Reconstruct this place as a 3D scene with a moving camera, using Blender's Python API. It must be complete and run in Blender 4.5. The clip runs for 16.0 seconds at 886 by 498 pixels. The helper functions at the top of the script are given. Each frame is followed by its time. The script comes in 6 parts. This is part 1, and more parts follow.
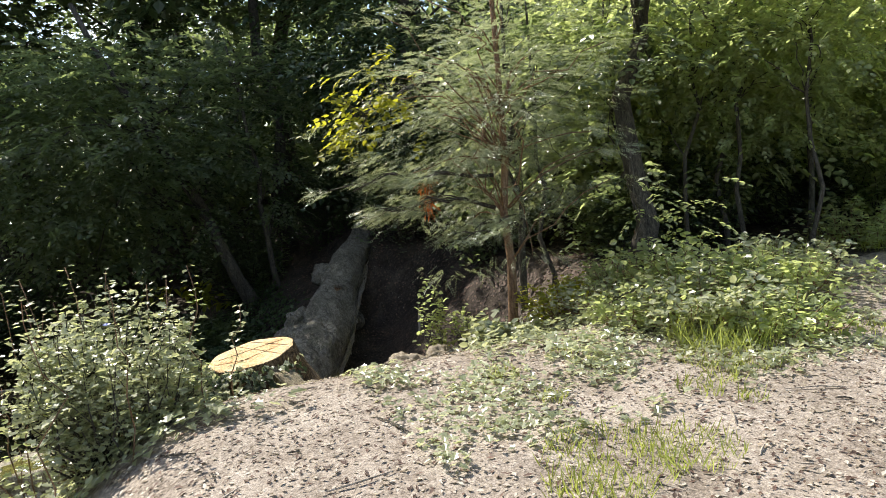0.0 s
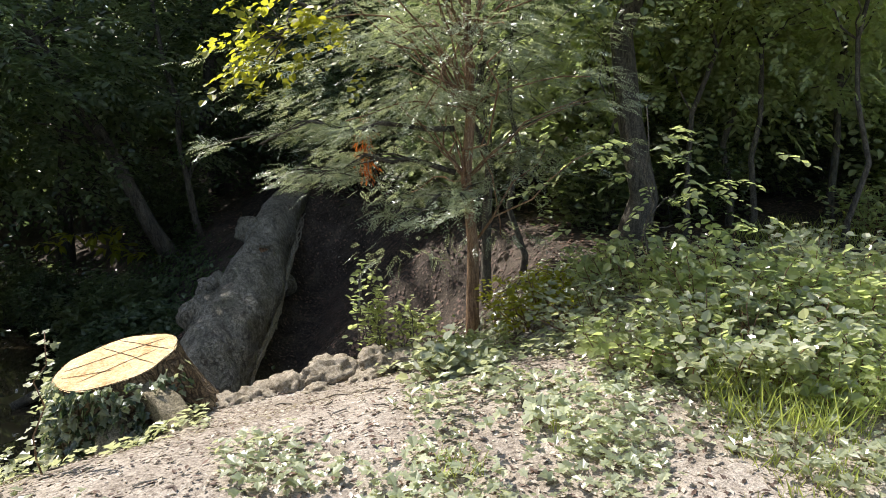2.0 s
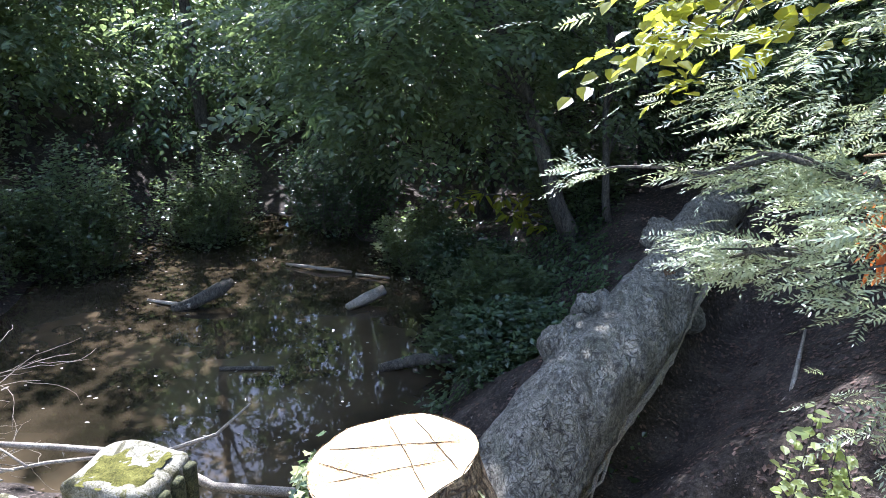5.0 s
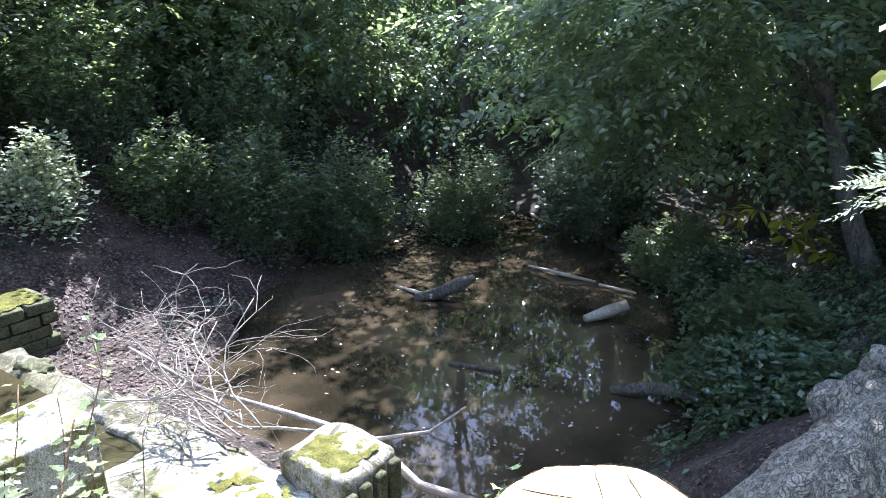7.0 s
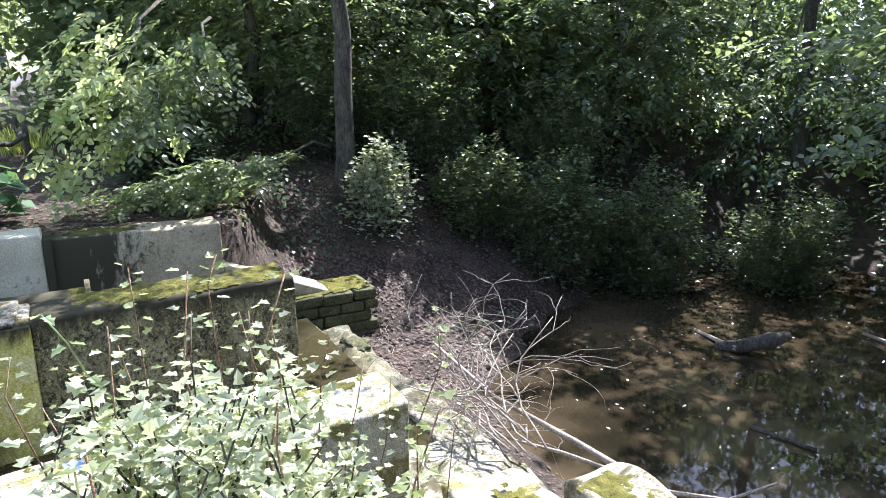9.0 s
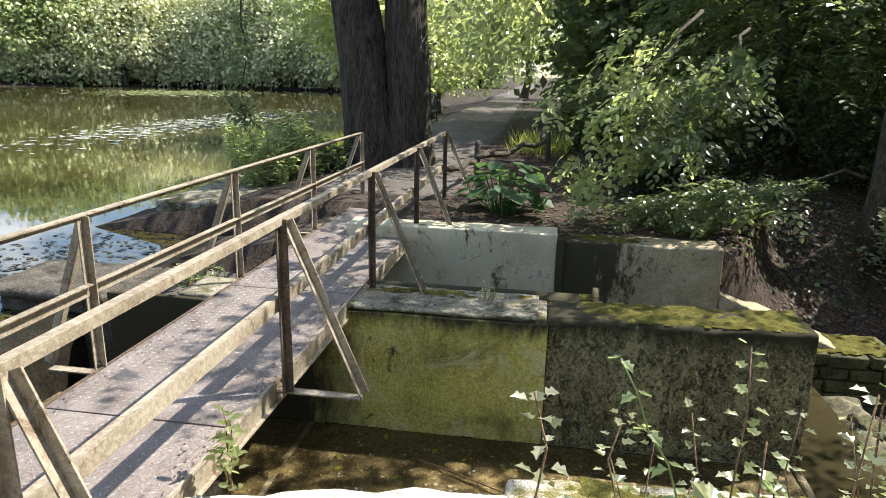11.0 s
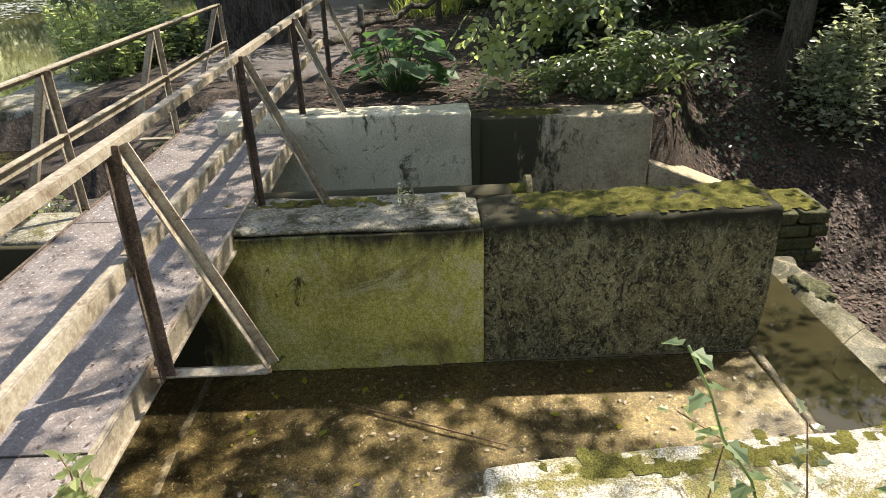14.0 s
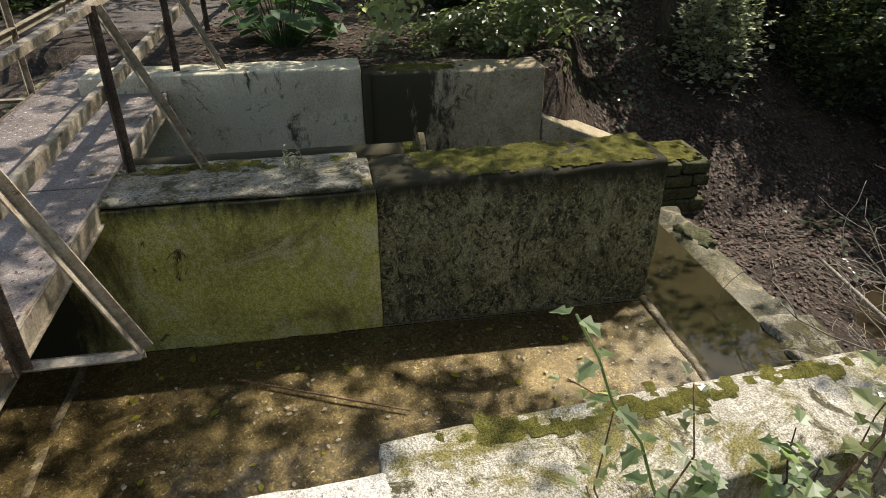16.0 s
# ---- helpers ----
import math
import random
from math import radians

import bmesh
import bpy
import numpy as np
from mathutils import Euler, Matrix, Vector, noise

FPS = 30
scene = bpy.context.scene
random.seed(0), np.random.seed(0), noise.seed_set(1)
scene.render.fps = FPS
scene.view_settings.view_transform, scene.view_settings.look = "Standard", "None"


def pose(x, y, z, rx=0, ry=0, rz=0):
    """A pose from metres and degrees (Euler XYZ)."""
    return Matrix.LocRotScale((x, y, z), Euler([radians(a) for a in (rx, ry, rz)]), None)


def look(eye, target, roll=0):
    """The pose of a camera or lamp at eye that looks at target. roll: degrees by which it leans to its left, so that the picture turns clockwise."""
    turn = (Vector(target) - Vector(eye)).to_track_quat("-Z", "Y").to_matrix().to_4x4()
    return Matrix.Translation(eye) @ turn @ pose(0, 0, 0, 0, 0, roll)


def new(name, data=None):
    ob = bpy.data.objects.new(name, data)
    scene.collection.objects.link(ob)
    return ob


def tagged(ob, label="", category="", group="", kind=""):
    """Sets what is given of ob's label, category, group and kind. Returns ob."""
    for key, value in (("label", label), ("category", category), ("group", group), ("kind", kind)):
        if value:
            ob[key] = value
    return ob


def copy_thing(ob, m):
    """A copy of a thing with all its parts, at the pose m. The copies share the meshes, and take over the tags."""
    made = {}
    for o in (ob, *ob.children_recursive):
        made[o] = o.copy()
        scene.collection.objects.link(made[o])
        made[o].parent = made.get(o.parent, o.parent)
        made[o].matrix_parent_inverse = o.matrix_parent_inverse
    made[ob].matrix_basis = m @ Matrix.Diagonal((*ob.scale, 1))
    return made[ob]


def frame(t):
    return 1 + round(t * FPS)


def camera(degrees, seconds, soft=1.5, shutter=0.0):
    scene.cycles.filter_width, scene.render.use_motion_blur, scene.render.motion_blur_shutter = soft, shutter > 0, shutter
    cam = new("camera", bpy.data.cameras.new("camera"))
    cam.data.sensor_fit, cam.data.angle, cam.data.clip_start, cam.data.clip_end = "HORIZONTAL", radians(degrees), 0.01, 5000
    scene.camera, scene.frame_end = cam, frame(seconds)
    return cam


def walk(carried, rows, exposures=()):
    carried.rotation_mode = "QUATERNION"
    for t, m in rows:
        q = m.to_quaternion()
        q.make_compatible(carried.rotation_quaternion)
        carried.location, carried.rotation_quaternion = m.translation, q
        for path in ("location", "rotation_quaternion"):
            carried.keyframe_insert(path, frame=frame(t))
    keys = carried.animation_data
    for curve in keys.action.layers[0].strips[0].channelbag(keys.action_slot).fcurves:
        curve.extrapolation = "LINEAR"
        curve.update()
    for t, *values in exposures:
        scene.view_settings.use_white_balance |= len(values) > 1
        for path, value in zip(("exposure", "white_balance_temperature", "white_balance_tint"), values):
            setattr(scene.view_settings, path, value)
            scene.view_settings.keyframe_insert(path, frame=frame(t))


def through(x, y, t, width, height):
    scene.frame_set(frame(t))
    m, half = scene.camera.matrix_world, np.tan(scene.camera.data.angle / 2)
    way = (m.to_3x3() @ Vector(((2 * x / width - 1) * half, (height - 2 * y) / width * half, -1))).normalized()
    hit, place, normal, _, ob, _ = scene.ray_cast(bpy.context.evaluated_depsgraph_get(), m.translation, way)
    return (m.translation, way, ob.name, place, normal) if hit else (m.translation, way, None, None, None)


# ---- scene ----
cam = camera(68.0, 16.0, soft=0.9)

PATH = [
    (0, (-0.347, -0.962, 1.678), (0.403, 0.87, 1.392), -4.7),
    (0.5, (-0.224, -0.682, 1.711), (0.798, 0.998, 1.346), -2.5),
    (1, (-0.02, -0.36, 1.732), (0.873, 1.393, 1.369), -2.5),
    (1.5, (0.191, -0.004, 1.684), (1.06, 1.759, 1.313), -2.0),
    (2, (0.333, 0.374, 1.737), (1.18, 2.12, 1.254), -1.9),
    (2.5, (0.524, 0.8, 1.735), (1.013, 2.682, 1.264), -0.5),
    (3, (0.682, 1.189, 1.731), (1.014, 3.096, 1.227), -1.0),
    (3.5, (0.745, 1.516, 1.775), (1.032, 3.407, 1.19), -1.0),
    (4, (0.855, 1.85, 1.787), (0.919, 3.754, 1.177), -2.1),
    (4.5, (0.899, 2.179, 1.816), (0.713, 4.063, 1.172), -1.2),
    (5, (0.846, 2.423, 1.857), (0.474, 4.292, 1.252), 0.6),
    (5.2, (0.848, 2.494, 1.841), (0.334, 4.333, 1.246), -0.5),
    (7.3, (0.827, 2.874, 1.749), (-0.276, 4.433, 1.153), -0.1),
    (7.5, (0.81, 2.874, 1.744), (-0.316, 4.417, 1.152), -0.0),
    (8, (0.753, 2.843, 1.74), (-0.533, 4.265, 1.17), -0.3),
    (8.5, (0.663, 2.833, 1.71), (-0.841, 4.035, 1.167), 0.2),
    (9, (0.611, 2.797, 1.696), (-1.055, 3.776, 1.18), 0.4),
    (9.5, (0.431, 2.628, 1.698), (-1.369, 3.346, 1.203), 1.2),
    (10, (0.192, 2.496, 1.749), (-1.702, 2.897, 1.249), 2.0),
    (10.2, (0.166, 2.457, 1.744), (-1.754, 2.717, 1.247), 2.1),
    (12.3, (0.065, 2.322, 1.84), (-1.702, 1.564, 1.292), -1.2),
    (12.5, (-0.043, 2.272, 1.819), (-1.824, 1.599, 1.206), -1.3),
    (13, (-0.303, 2.192, 1.801), (-2.159, 1.843, 1.144), -3.2),
    (13.5, (-0.58, 2.12, 1.73), (-2.428, 1.994, 0.976), -2.6),
    (14, (-0.825, 2.15, 1.674), (-2.622, 2.182, 0.796), -1.8),
    (14.5, (-0.953, 2.19, 1.618), (-2.671, 2.321, 0.601), -1.1),
    (15, (-0.979, 2.195, 1.573), (-2.648, 2.393, 0.489), -1.0),
    (15.5, (-0.98, 2.212, 1.597), (-2.638, 2.474, 0.511), -1.0),
    (16, (-0.949, 2.222, 1.638), (-2.656, 2.536, 0.643), 0.2),
]
EXPOSURES = [(0.0, 0.85, 6500, 12), (2.0, 0.95, 6300, 13), (3.0, 1.2, 6000, 14), (4.5, 1.9, 5300, 18), (7.5, 2.45, 5200, 19), (9.0, 2.0, 5600, 18), (10.0, 1.5, 6500, 14), (12.5, 1.0, 6400, 10), (14.5, 1.15, 6800, 12), (15.0, 0.6, 6700, 12), (15.5, 0.45, 6700, 12), (16.0, 0.45, 6700, 12)]
walk(cam, [(t, look(eye, target, roll)) for t, eye, target, roll in PATH], EXPOSURES)

# ---------- world, sun ----------
SUN_TO = Vector((-0.316, 0.549, 0.774)).normalized()
world = bpy.data.worlds.new("sky_world")
scene.world = world
world.use_nodes = True
wn, wl = world.node_tree.nodes, world.node_tree.links
wn.clear()
w_out = wn.new("ShaderNodeOutputWorld")
w_bg = wn.new("ShaderNodeBackground")
w_sky = wn.new("ShaderNodeTexSky")
w_sky.sky_type = 'NISHITA'
w_sky.sun_disc = False
w_sky.sun_elevation = math.asin(SUN_TO.z)
w_sky.sun_rotation = math.atan2(SUN_TO.x, SUN_TO.y)
w_bg.inputs["Strength"].default_value = 0.125
w_co = wn.new("ShaderNodeTexCoord")
w_map = wn.new("ShaderNodeMapping")
w_map.inputs["Scale"].default_value = (1.0, 1.0, 2.2)
w_noise = wn.new("ShaderNodeTexNoise")
w_noise.inputs["Scale"].default_value = 3.2
w_noise.inputs["Detail"].default_value = 7.0
w_ramp = wn.new("ShaderNodeValToRGB")
w_ramp.color_ramp.elements[0].position = 0.54
w_ramp.color_ramp.elements[1].position = 0.68
w_mix = wn.new("ShaderNodeMixRGB")
w_mix.inputs["Color2"].default_value = (8.5, 8.7, 9.0, 1)
wl.new(w_co.outputs["Generated"], w_map.inputs["Vector"])
wl.new(w_map.outputs["Vector"], w_noise.inputs["Vector"])
wl.new(w_noise.outputs["Fac"], w_ramp.inputs["Fac"])
wl.new(w_ramp.outputs["Color"], w_mix.inputs["Fac"])
wl.new(w_sky.outputs["Color"], w_mix.inputs["Color1"])
wl.new(w_mix.outputs["Color"], w_bg.inputs["Color"])
wl.new(w_bg.outputs["Background"], w_out.inputs["Surface"])

sun = new("sun", bpy.data.lights.new("sun", 'SUN'))
sun.data.energy = 5.0
sun.data.angle = radians(0.53)
sun.data.color = (1.0, 0.94, 0.84)
sun.matrix_world = look((0, 0, 0), -SUN_TO) @ Matrix.Identity(4)
sun.location = (-20, 35, 50)

# ---------- materials ----------
def nodes_of(name):
    m = bpy.data.materials.new(name)
    m.use_nodes = True
    nt = m.node_tree
    return m, nt, nt.nodes["Principled BSDF"], nt.nodes["Material Output"]


def node(nt, kind, **values):
    n = nt.nodes.new(kind)
    for k, v in values.items():
        n.inputs[k].default_value = v
    return n


def ramp(nt, src, stops):
    r = nt.nodes.new("ShaderNodeValToRGB")
    els = r.color_ramp.elements
    while len(els) < len(stops):
        els.new(0.5)
    for e, (p, c) in zip(els, stops):
        e.position, e.color = p, (*c, 1) if len(c) == 3 else c
    nt.links.new(src, r.inputs["Fac"])
    return r.outputs["Color"]


def grey(v):
    return (v, v, v)


def noise_of(nt, scale, detail=6.0, rough=0.6, distort=0.0, stretch=None, space="Object"):
    co = nt.nodes.new("ShaderNodeTexCoord")
    src = co.outputs[space]
    if stretch:
        mp = nt.nodes.new("ShaderNodeMapping")
        mp.inputs["Scale"].default_value = stretch
        nt.links.new(src, mp.inputs["Vector"])
        src = mp.outputs["Vector"]
    n = node(nt, "ShaderNodeTexNoise", Scale=scale, Detail=detail, Roughness=rough, Distortion=distort)
    nt.links.new(src, n.inputs["Vector"])
    return n.outputs["Fac"]


def mixed(nt, fac, a, b):
    m = nt.nodes.new("ShaderNodeMixRGB")
    for sock, v in (("Fac", fac), ("Color1", a), ("Color2", b)):
        if isinstance(v, (tuple, float, int)):
            m.inputs[sock].default_value = v if not isinstance(v, tuple) else (*v, 1)
        else:
            nt.links.new(v, m.inputs[sock])
    return m.outputs["Color"]


def bumped(nt, bsdf, heights, strength=0.5, distance=0.02):
    prev = None
    for hgt, d in heights:
        b = node(nt, "ShaderNodeBump", Strength=strength, Distance=d)
        nt.links.new(hgt, b.inputs["Height"])
        if prev:
            nt.links.new(prev, b.inputs["Normal"])
        prev = b.outputs["Normal"]
    nt.links.new(prev, bsdf.inputs["Normal"])


def surface(name, stops, scale=6.0, fine=60.0, rough=0.85, bump=0.01, stains=(), stretch=None, strength=0.6, spec=0.3, speck=(0.5, 1.4)):
    """Rough mineral or woody surface: colours by two noises, stains of other colours (scale, low, high, colour, stretch)."""
    m, nt, b, out = nodes_of(name)
    stops = [(0.5 + (p - 0.5) * 0.55, c) for p, c in stops]
    big = noise_of(nt, scale, 8, 0.65, 0.4, stretch)
    small = noise_of(nt, fine, 4, 0.7, 0.0, stretch)
    col = ramp(nt, big, stops)
    col = mixed(nt, 0.45, col, ramp(nt, small, [(0.42, stops[0][1]), (0.58, stops[-1][1])]))
    micro = nt.nodes.new("ShaderNodeMixRGB")
    micro.blend_type = 'MULTIPLY'
    micro.inputs["Fac"].default_value = 1.0
    grain = noise_of(nt, fine * 3.1, 3, 0.7)
    for sc, lo, hi, colour, st in stains:
        f = ramp(nt, noise_of(nt, sc, 10, 0.78, 0.7, st), [(lo, grey(0.0)), (hi, grey(1.0))])
        col = mixed(nt, f, col, colour)
    nt.links.new(col, micro.inputs["Color1"])
    nt.links.new(ramp(nt, grain, [(0.41, grey(speck[0])), (0.59, grey(speck[1]))]), micro.inputs["Color2"])
    nt.links.new(micro.outputs["Color"], b.inputs["Base Color"])
    b.inputs["Roughness"].default_value = rough
    b.inputs["Specular IOR Level"].default_value = spec
    bumped(nt, b, [(big, bump * 2), (small, bump * 0.5)], strength)
    return m


def leaf_material(name, dark, light, gloss=0.38, through=0.45, shine=0.5):
    m, nt, b, out = nodes_of(name)
    geo = nt.nodes.new("ShaderNodeNewGeometry")
    col = ramp(nt, geo.outputs["Random Per Island"], [(0.0, dark), (0.55, tuple((p + q) / 2 for p, q in zip(dark, light))), (1.0, light)])
    patch = ramp(nt, noise_of(nt, 1.3, 3), [(0.35, grey(0.62)), (0.65, grey(1.15))])
    mul = nt.nodes.new("ShaderNodeMixRGB")
    mul.blend_type = 'MULTIPLY'
    mul.inputs["Fac"].default_value = 1.0
    nt.links.new(col, mul.inputs["Color1"])
    nt.links.new(patch, mul.inputs["Color2"])
    col = mul.outputs["Color"]
    nt.links.new(col, b.inputs["Base Color"])
    b.inputs["Roughness"].default_value = gloss
    b.inputs["Specular IOR Level"].default_value = shine
    tr = nt.nodes.new("ShaderNodeBsdfTranslucent")
    warm = mixed(nt, 0.7, col, (min(1, light[0] * 1.75), min(1, light[1] * 1.75), light[2] * 1.15))
    nt.links.new(warm, tr.inputs["Color"])
    mx = node(nt, "ShaderNodeMixShader", Fac=through)
    nt.links.new(b.outputs["BSDF"], mx.inputs[1])
    nt.links.new(tr.outputs["BSDF"], mx.inputs[2])
    nt.links.new(mx.outputs["Shader"], out.inputs["Surface"])
    return m


def water_material(name, deep, shallow, scale, ripple, rough=0.03, see=0.0):
    """Murky water: a dark body colour under a mirror-like skin with faint ripples."""
    m, nt, b, out = nodes_of(name)
    big = noise_of(nt, scale, 4, 0.5)
    nt.links.new(ramp(nt, big, [(0.35, deep), (0.7, shallow)]), b.inputs["Base Color"])
    b.inputs["Roughness"].default_value = rough
    b.inputs["IOR"].default_value = 1.33
    b.inputs["Specular IOR Level"].default_value = 0.5
    b.inputs["Transmission Weight"].default_value = see
    rip = noise_of(nt, 2.2, 3, 0.5, 0.2, (1.0, 1.0, 1.0))
    fine = noise_of(nt, 11.0, 2, 0.5)
    bumped(nt, b, [(rip, ripple), (fine, ripple * 0.12)], 0.35)
    return m


def ground_material():
    """Trodden earth, leaf mould and path gravel, blended along ragged borders by how much each place is walked on."""
    m, nt, b, out = nodes_of("earth and leaf mould")
    big, small, grain = noise_of(nt, 2.2, 9, 0.65, 0.4), noise_of(nt, 34, 5, 0.7), noise_of(nt, 110, 3, 0.7)
    half = mixed(nt, 0.5, big, small)

    def tone(a, b_, c):
        return ramp(nt, half, [(0.4, a), (0.5, b_), (0.6, c)])

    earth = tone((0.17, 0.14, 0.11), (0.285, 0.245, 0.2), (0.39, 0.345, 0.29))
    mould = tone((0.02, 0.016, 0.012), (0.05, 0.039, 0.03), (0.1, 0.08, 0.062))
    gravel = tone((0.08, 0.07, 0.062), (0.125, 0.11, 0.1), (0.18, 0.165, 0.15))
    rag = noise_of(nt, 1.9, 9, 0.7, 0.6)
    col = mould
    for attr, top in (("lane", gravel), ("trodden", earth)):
        at = nt.nodes.new("ShaderNodeAttribute")
        at.attribute_name = attr
        s = node(nt, "ShaderNodeMath")
        s.operation = 'MULTIPLY_ADD'
        s.inputs[1].default_value = 1.6
        nt.links.new(rag, s.inputs[0])
        nt.links.new(at.outputs["Fac"], s.inputs[2])
        rg_ = nt.nodes.new("ShaderNodeMapRange")
        rg_.inputs["From Min"].default_value = 1.16
        rg_.inputs["From Max"].default_value = 1.5
        nt.links.new(s.outputs[0], rg_.inputs["Value"])
        col = mixed(nt, rg_.outputs["Result"], col, top)
    for sc, lo, hi, c in ((40, 0.59, 0.62, (0.06, 0.045, 0.034)), (27, 0.62, 0.645, (0.24, 0.2, 0.165))):
        col = mixed(nt, ramp(nt, noise_of(nt, sc, 6, 0.7), [(lo, grey(0.0)), (hi, grey(0.75))]), col, c)
    mul = nt.nodes.new("ShaderNodeMixRGB")
    mul.blend_type = 'MULTIPLY'
    mul.inputs["Fac"].default_value = 1.0
    nt.links.new(col, mul.inputs["Color1"])
    nt.links.new(ramp(nt, grain, [(0.38, grey(0.6)), (0.62, grey(1.3))]), mul.inputs["Color2"])
    nt.links.new(mul.outputs["Color"], b.inputs["Base Color"])
    b.inputs["Roughness"].default_value = 0.95
    b.inputs["Specular IOR Level"].default_value = 0.2
    bumped(nt, b, [(big, 0.03), (small, 0.012), (grain, 0.004)], 0.7)
    return m


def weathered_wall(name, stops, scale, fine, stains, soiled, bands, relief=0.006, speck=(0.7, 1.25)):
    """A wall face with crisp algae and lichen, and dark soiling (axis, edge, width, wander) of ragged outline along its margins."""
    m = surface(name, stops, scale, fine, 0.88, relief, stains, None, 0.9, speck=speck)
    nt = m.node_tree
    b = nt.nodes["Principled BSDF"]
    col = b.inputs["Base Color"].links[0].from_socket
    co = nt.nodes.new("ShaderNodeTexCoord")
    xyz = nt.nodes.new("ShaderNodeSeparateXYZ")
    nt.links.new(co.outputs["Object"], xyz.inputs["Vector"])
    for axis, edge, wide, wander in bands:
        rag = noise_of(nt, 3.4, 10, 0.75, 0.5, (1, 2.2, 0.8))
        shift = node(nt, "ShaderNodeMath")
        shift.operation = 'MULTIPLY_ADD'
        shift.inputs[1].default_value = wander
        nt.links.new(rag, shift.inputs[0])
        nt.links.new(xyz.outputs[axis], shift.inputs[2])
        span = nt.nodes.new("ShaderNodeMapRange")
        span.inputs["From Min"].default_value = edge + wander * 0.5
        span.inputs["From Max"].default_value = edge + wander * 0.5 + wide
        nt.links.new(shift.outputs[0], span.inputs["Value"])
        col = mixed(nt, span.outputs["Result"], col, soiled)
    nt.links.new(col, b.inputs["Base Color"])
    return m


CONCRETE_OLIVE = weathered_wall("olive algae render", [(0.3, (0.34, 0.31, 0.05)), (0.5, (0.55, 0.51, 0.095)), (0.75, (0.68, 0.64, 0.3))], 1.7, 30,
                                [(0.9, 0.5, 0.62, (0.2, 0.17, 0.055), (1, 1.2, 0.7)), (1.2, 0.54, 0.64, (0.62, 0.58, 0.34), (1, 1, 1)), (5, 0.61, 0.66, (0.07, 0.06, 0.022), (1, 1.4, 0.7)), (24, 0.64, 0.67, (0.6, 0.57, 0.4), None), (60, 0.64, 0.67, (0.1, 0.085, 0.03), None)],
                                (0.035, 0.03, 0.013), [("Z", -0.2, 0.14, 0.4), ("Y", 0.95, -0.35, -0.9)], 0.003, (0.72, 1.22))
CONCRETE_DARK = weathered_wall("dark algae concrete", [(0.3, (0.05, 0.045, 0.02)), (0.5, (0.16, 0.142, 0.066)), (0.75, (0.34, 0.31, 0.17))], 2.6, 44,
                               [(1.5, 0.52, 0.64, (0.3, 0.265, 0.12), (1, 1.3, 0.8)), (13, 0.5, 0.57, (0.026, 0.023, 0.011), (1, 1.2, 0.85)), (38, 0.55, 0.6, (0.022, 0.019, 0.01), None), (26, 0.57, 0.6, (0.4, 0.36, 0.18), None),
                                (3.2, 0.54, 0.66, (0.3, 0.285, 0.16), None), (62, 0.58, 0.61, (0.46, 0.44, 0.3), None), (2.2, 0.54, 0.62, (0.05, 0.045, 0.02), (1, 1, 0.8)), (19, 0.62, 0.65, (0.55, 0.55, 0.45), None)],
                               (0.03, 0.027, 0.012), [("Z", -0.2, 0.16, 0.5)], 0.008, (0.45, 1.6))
CONCRETE_PALE = surface("pale render", [(0.3, (0.42, 0.38, 0.26)), (0.5, (0.58, 0.535, 0.385)), (0.75, (0.66, 0.615, 0.46))], 2.0, 60, 0.85, 0.002,
                        [(2.4, 0.57, 0.64, (0.07, 0.062, 0.035), (1, 1.2, 0.8)), (8, 0.58, 0.63, (0.2, 0.18, 0.1), None)], None, 0.4, speck=(0.75, 1.2))
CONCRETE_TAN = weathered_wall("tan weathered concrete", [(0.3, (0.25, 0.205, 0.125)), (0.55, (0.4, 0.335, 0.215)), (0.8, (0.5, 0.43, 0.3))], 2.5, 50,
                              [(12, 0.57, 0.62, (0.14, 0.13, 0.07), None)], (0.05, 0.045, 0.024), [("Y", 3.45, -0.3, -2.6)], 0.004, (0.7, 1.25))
CONCRETE_TOP = surface("bleached concrete", [(0.3, (0.28, 0.255, 0.19)), (0.55, (0.44, 0.415, 0.34)), (0.8, (0.56, 0.535, 0.46))], 5.0, 50, 0.9, 0.005,
                       [(2.6, 0.49, 0.57, (0.17, 0.15, 0.05), None), (5, 0.54, 0.6, (0.08, 0.07, 0.035), None), (30, 0.6, 0.63, (0.15, 0.13, 0.08), None)], None, 0.6)
CONCRETE_WHITE = surface("white bleached concrete", [(0.3, (0.36, 0.34, 0.28)), (0.55, (0.56, 0.54, 0.48)), (0.8, (0.68, 0.66, 0.61))], 4.0, 50, 0.9, 0.008,
                         [(4, 0.6, 0.65, (0.2, 0.18, 0.08), None), (22, 0.57, 0.61, (0.2, 0.18, 0.13), None), (9, 0.58, 0.62, (0.12, 0.11, 0.08), None)], None, 0.9, speck=(0.6, 1.3))
CONCRETE_GRAVEL = surface("gravelly mossed concrete", [(0.3, (0.13, 0.115, 0.075)), (0.5, (0.25, 0.23, 0.17)), (0.75, (0.4, 0.375, 0.3))], 5.0, 55, 0.92, 0.008,
                          [(3, 0.5, 0.57, (0.07, 0.062, 0.03), None), (9, 0.55, 0.6, (0.11, 0.1, 0.03), None), (30, 0.6, 0.63, (0.5, 0.47, 0.4), None)], None, 0.8)
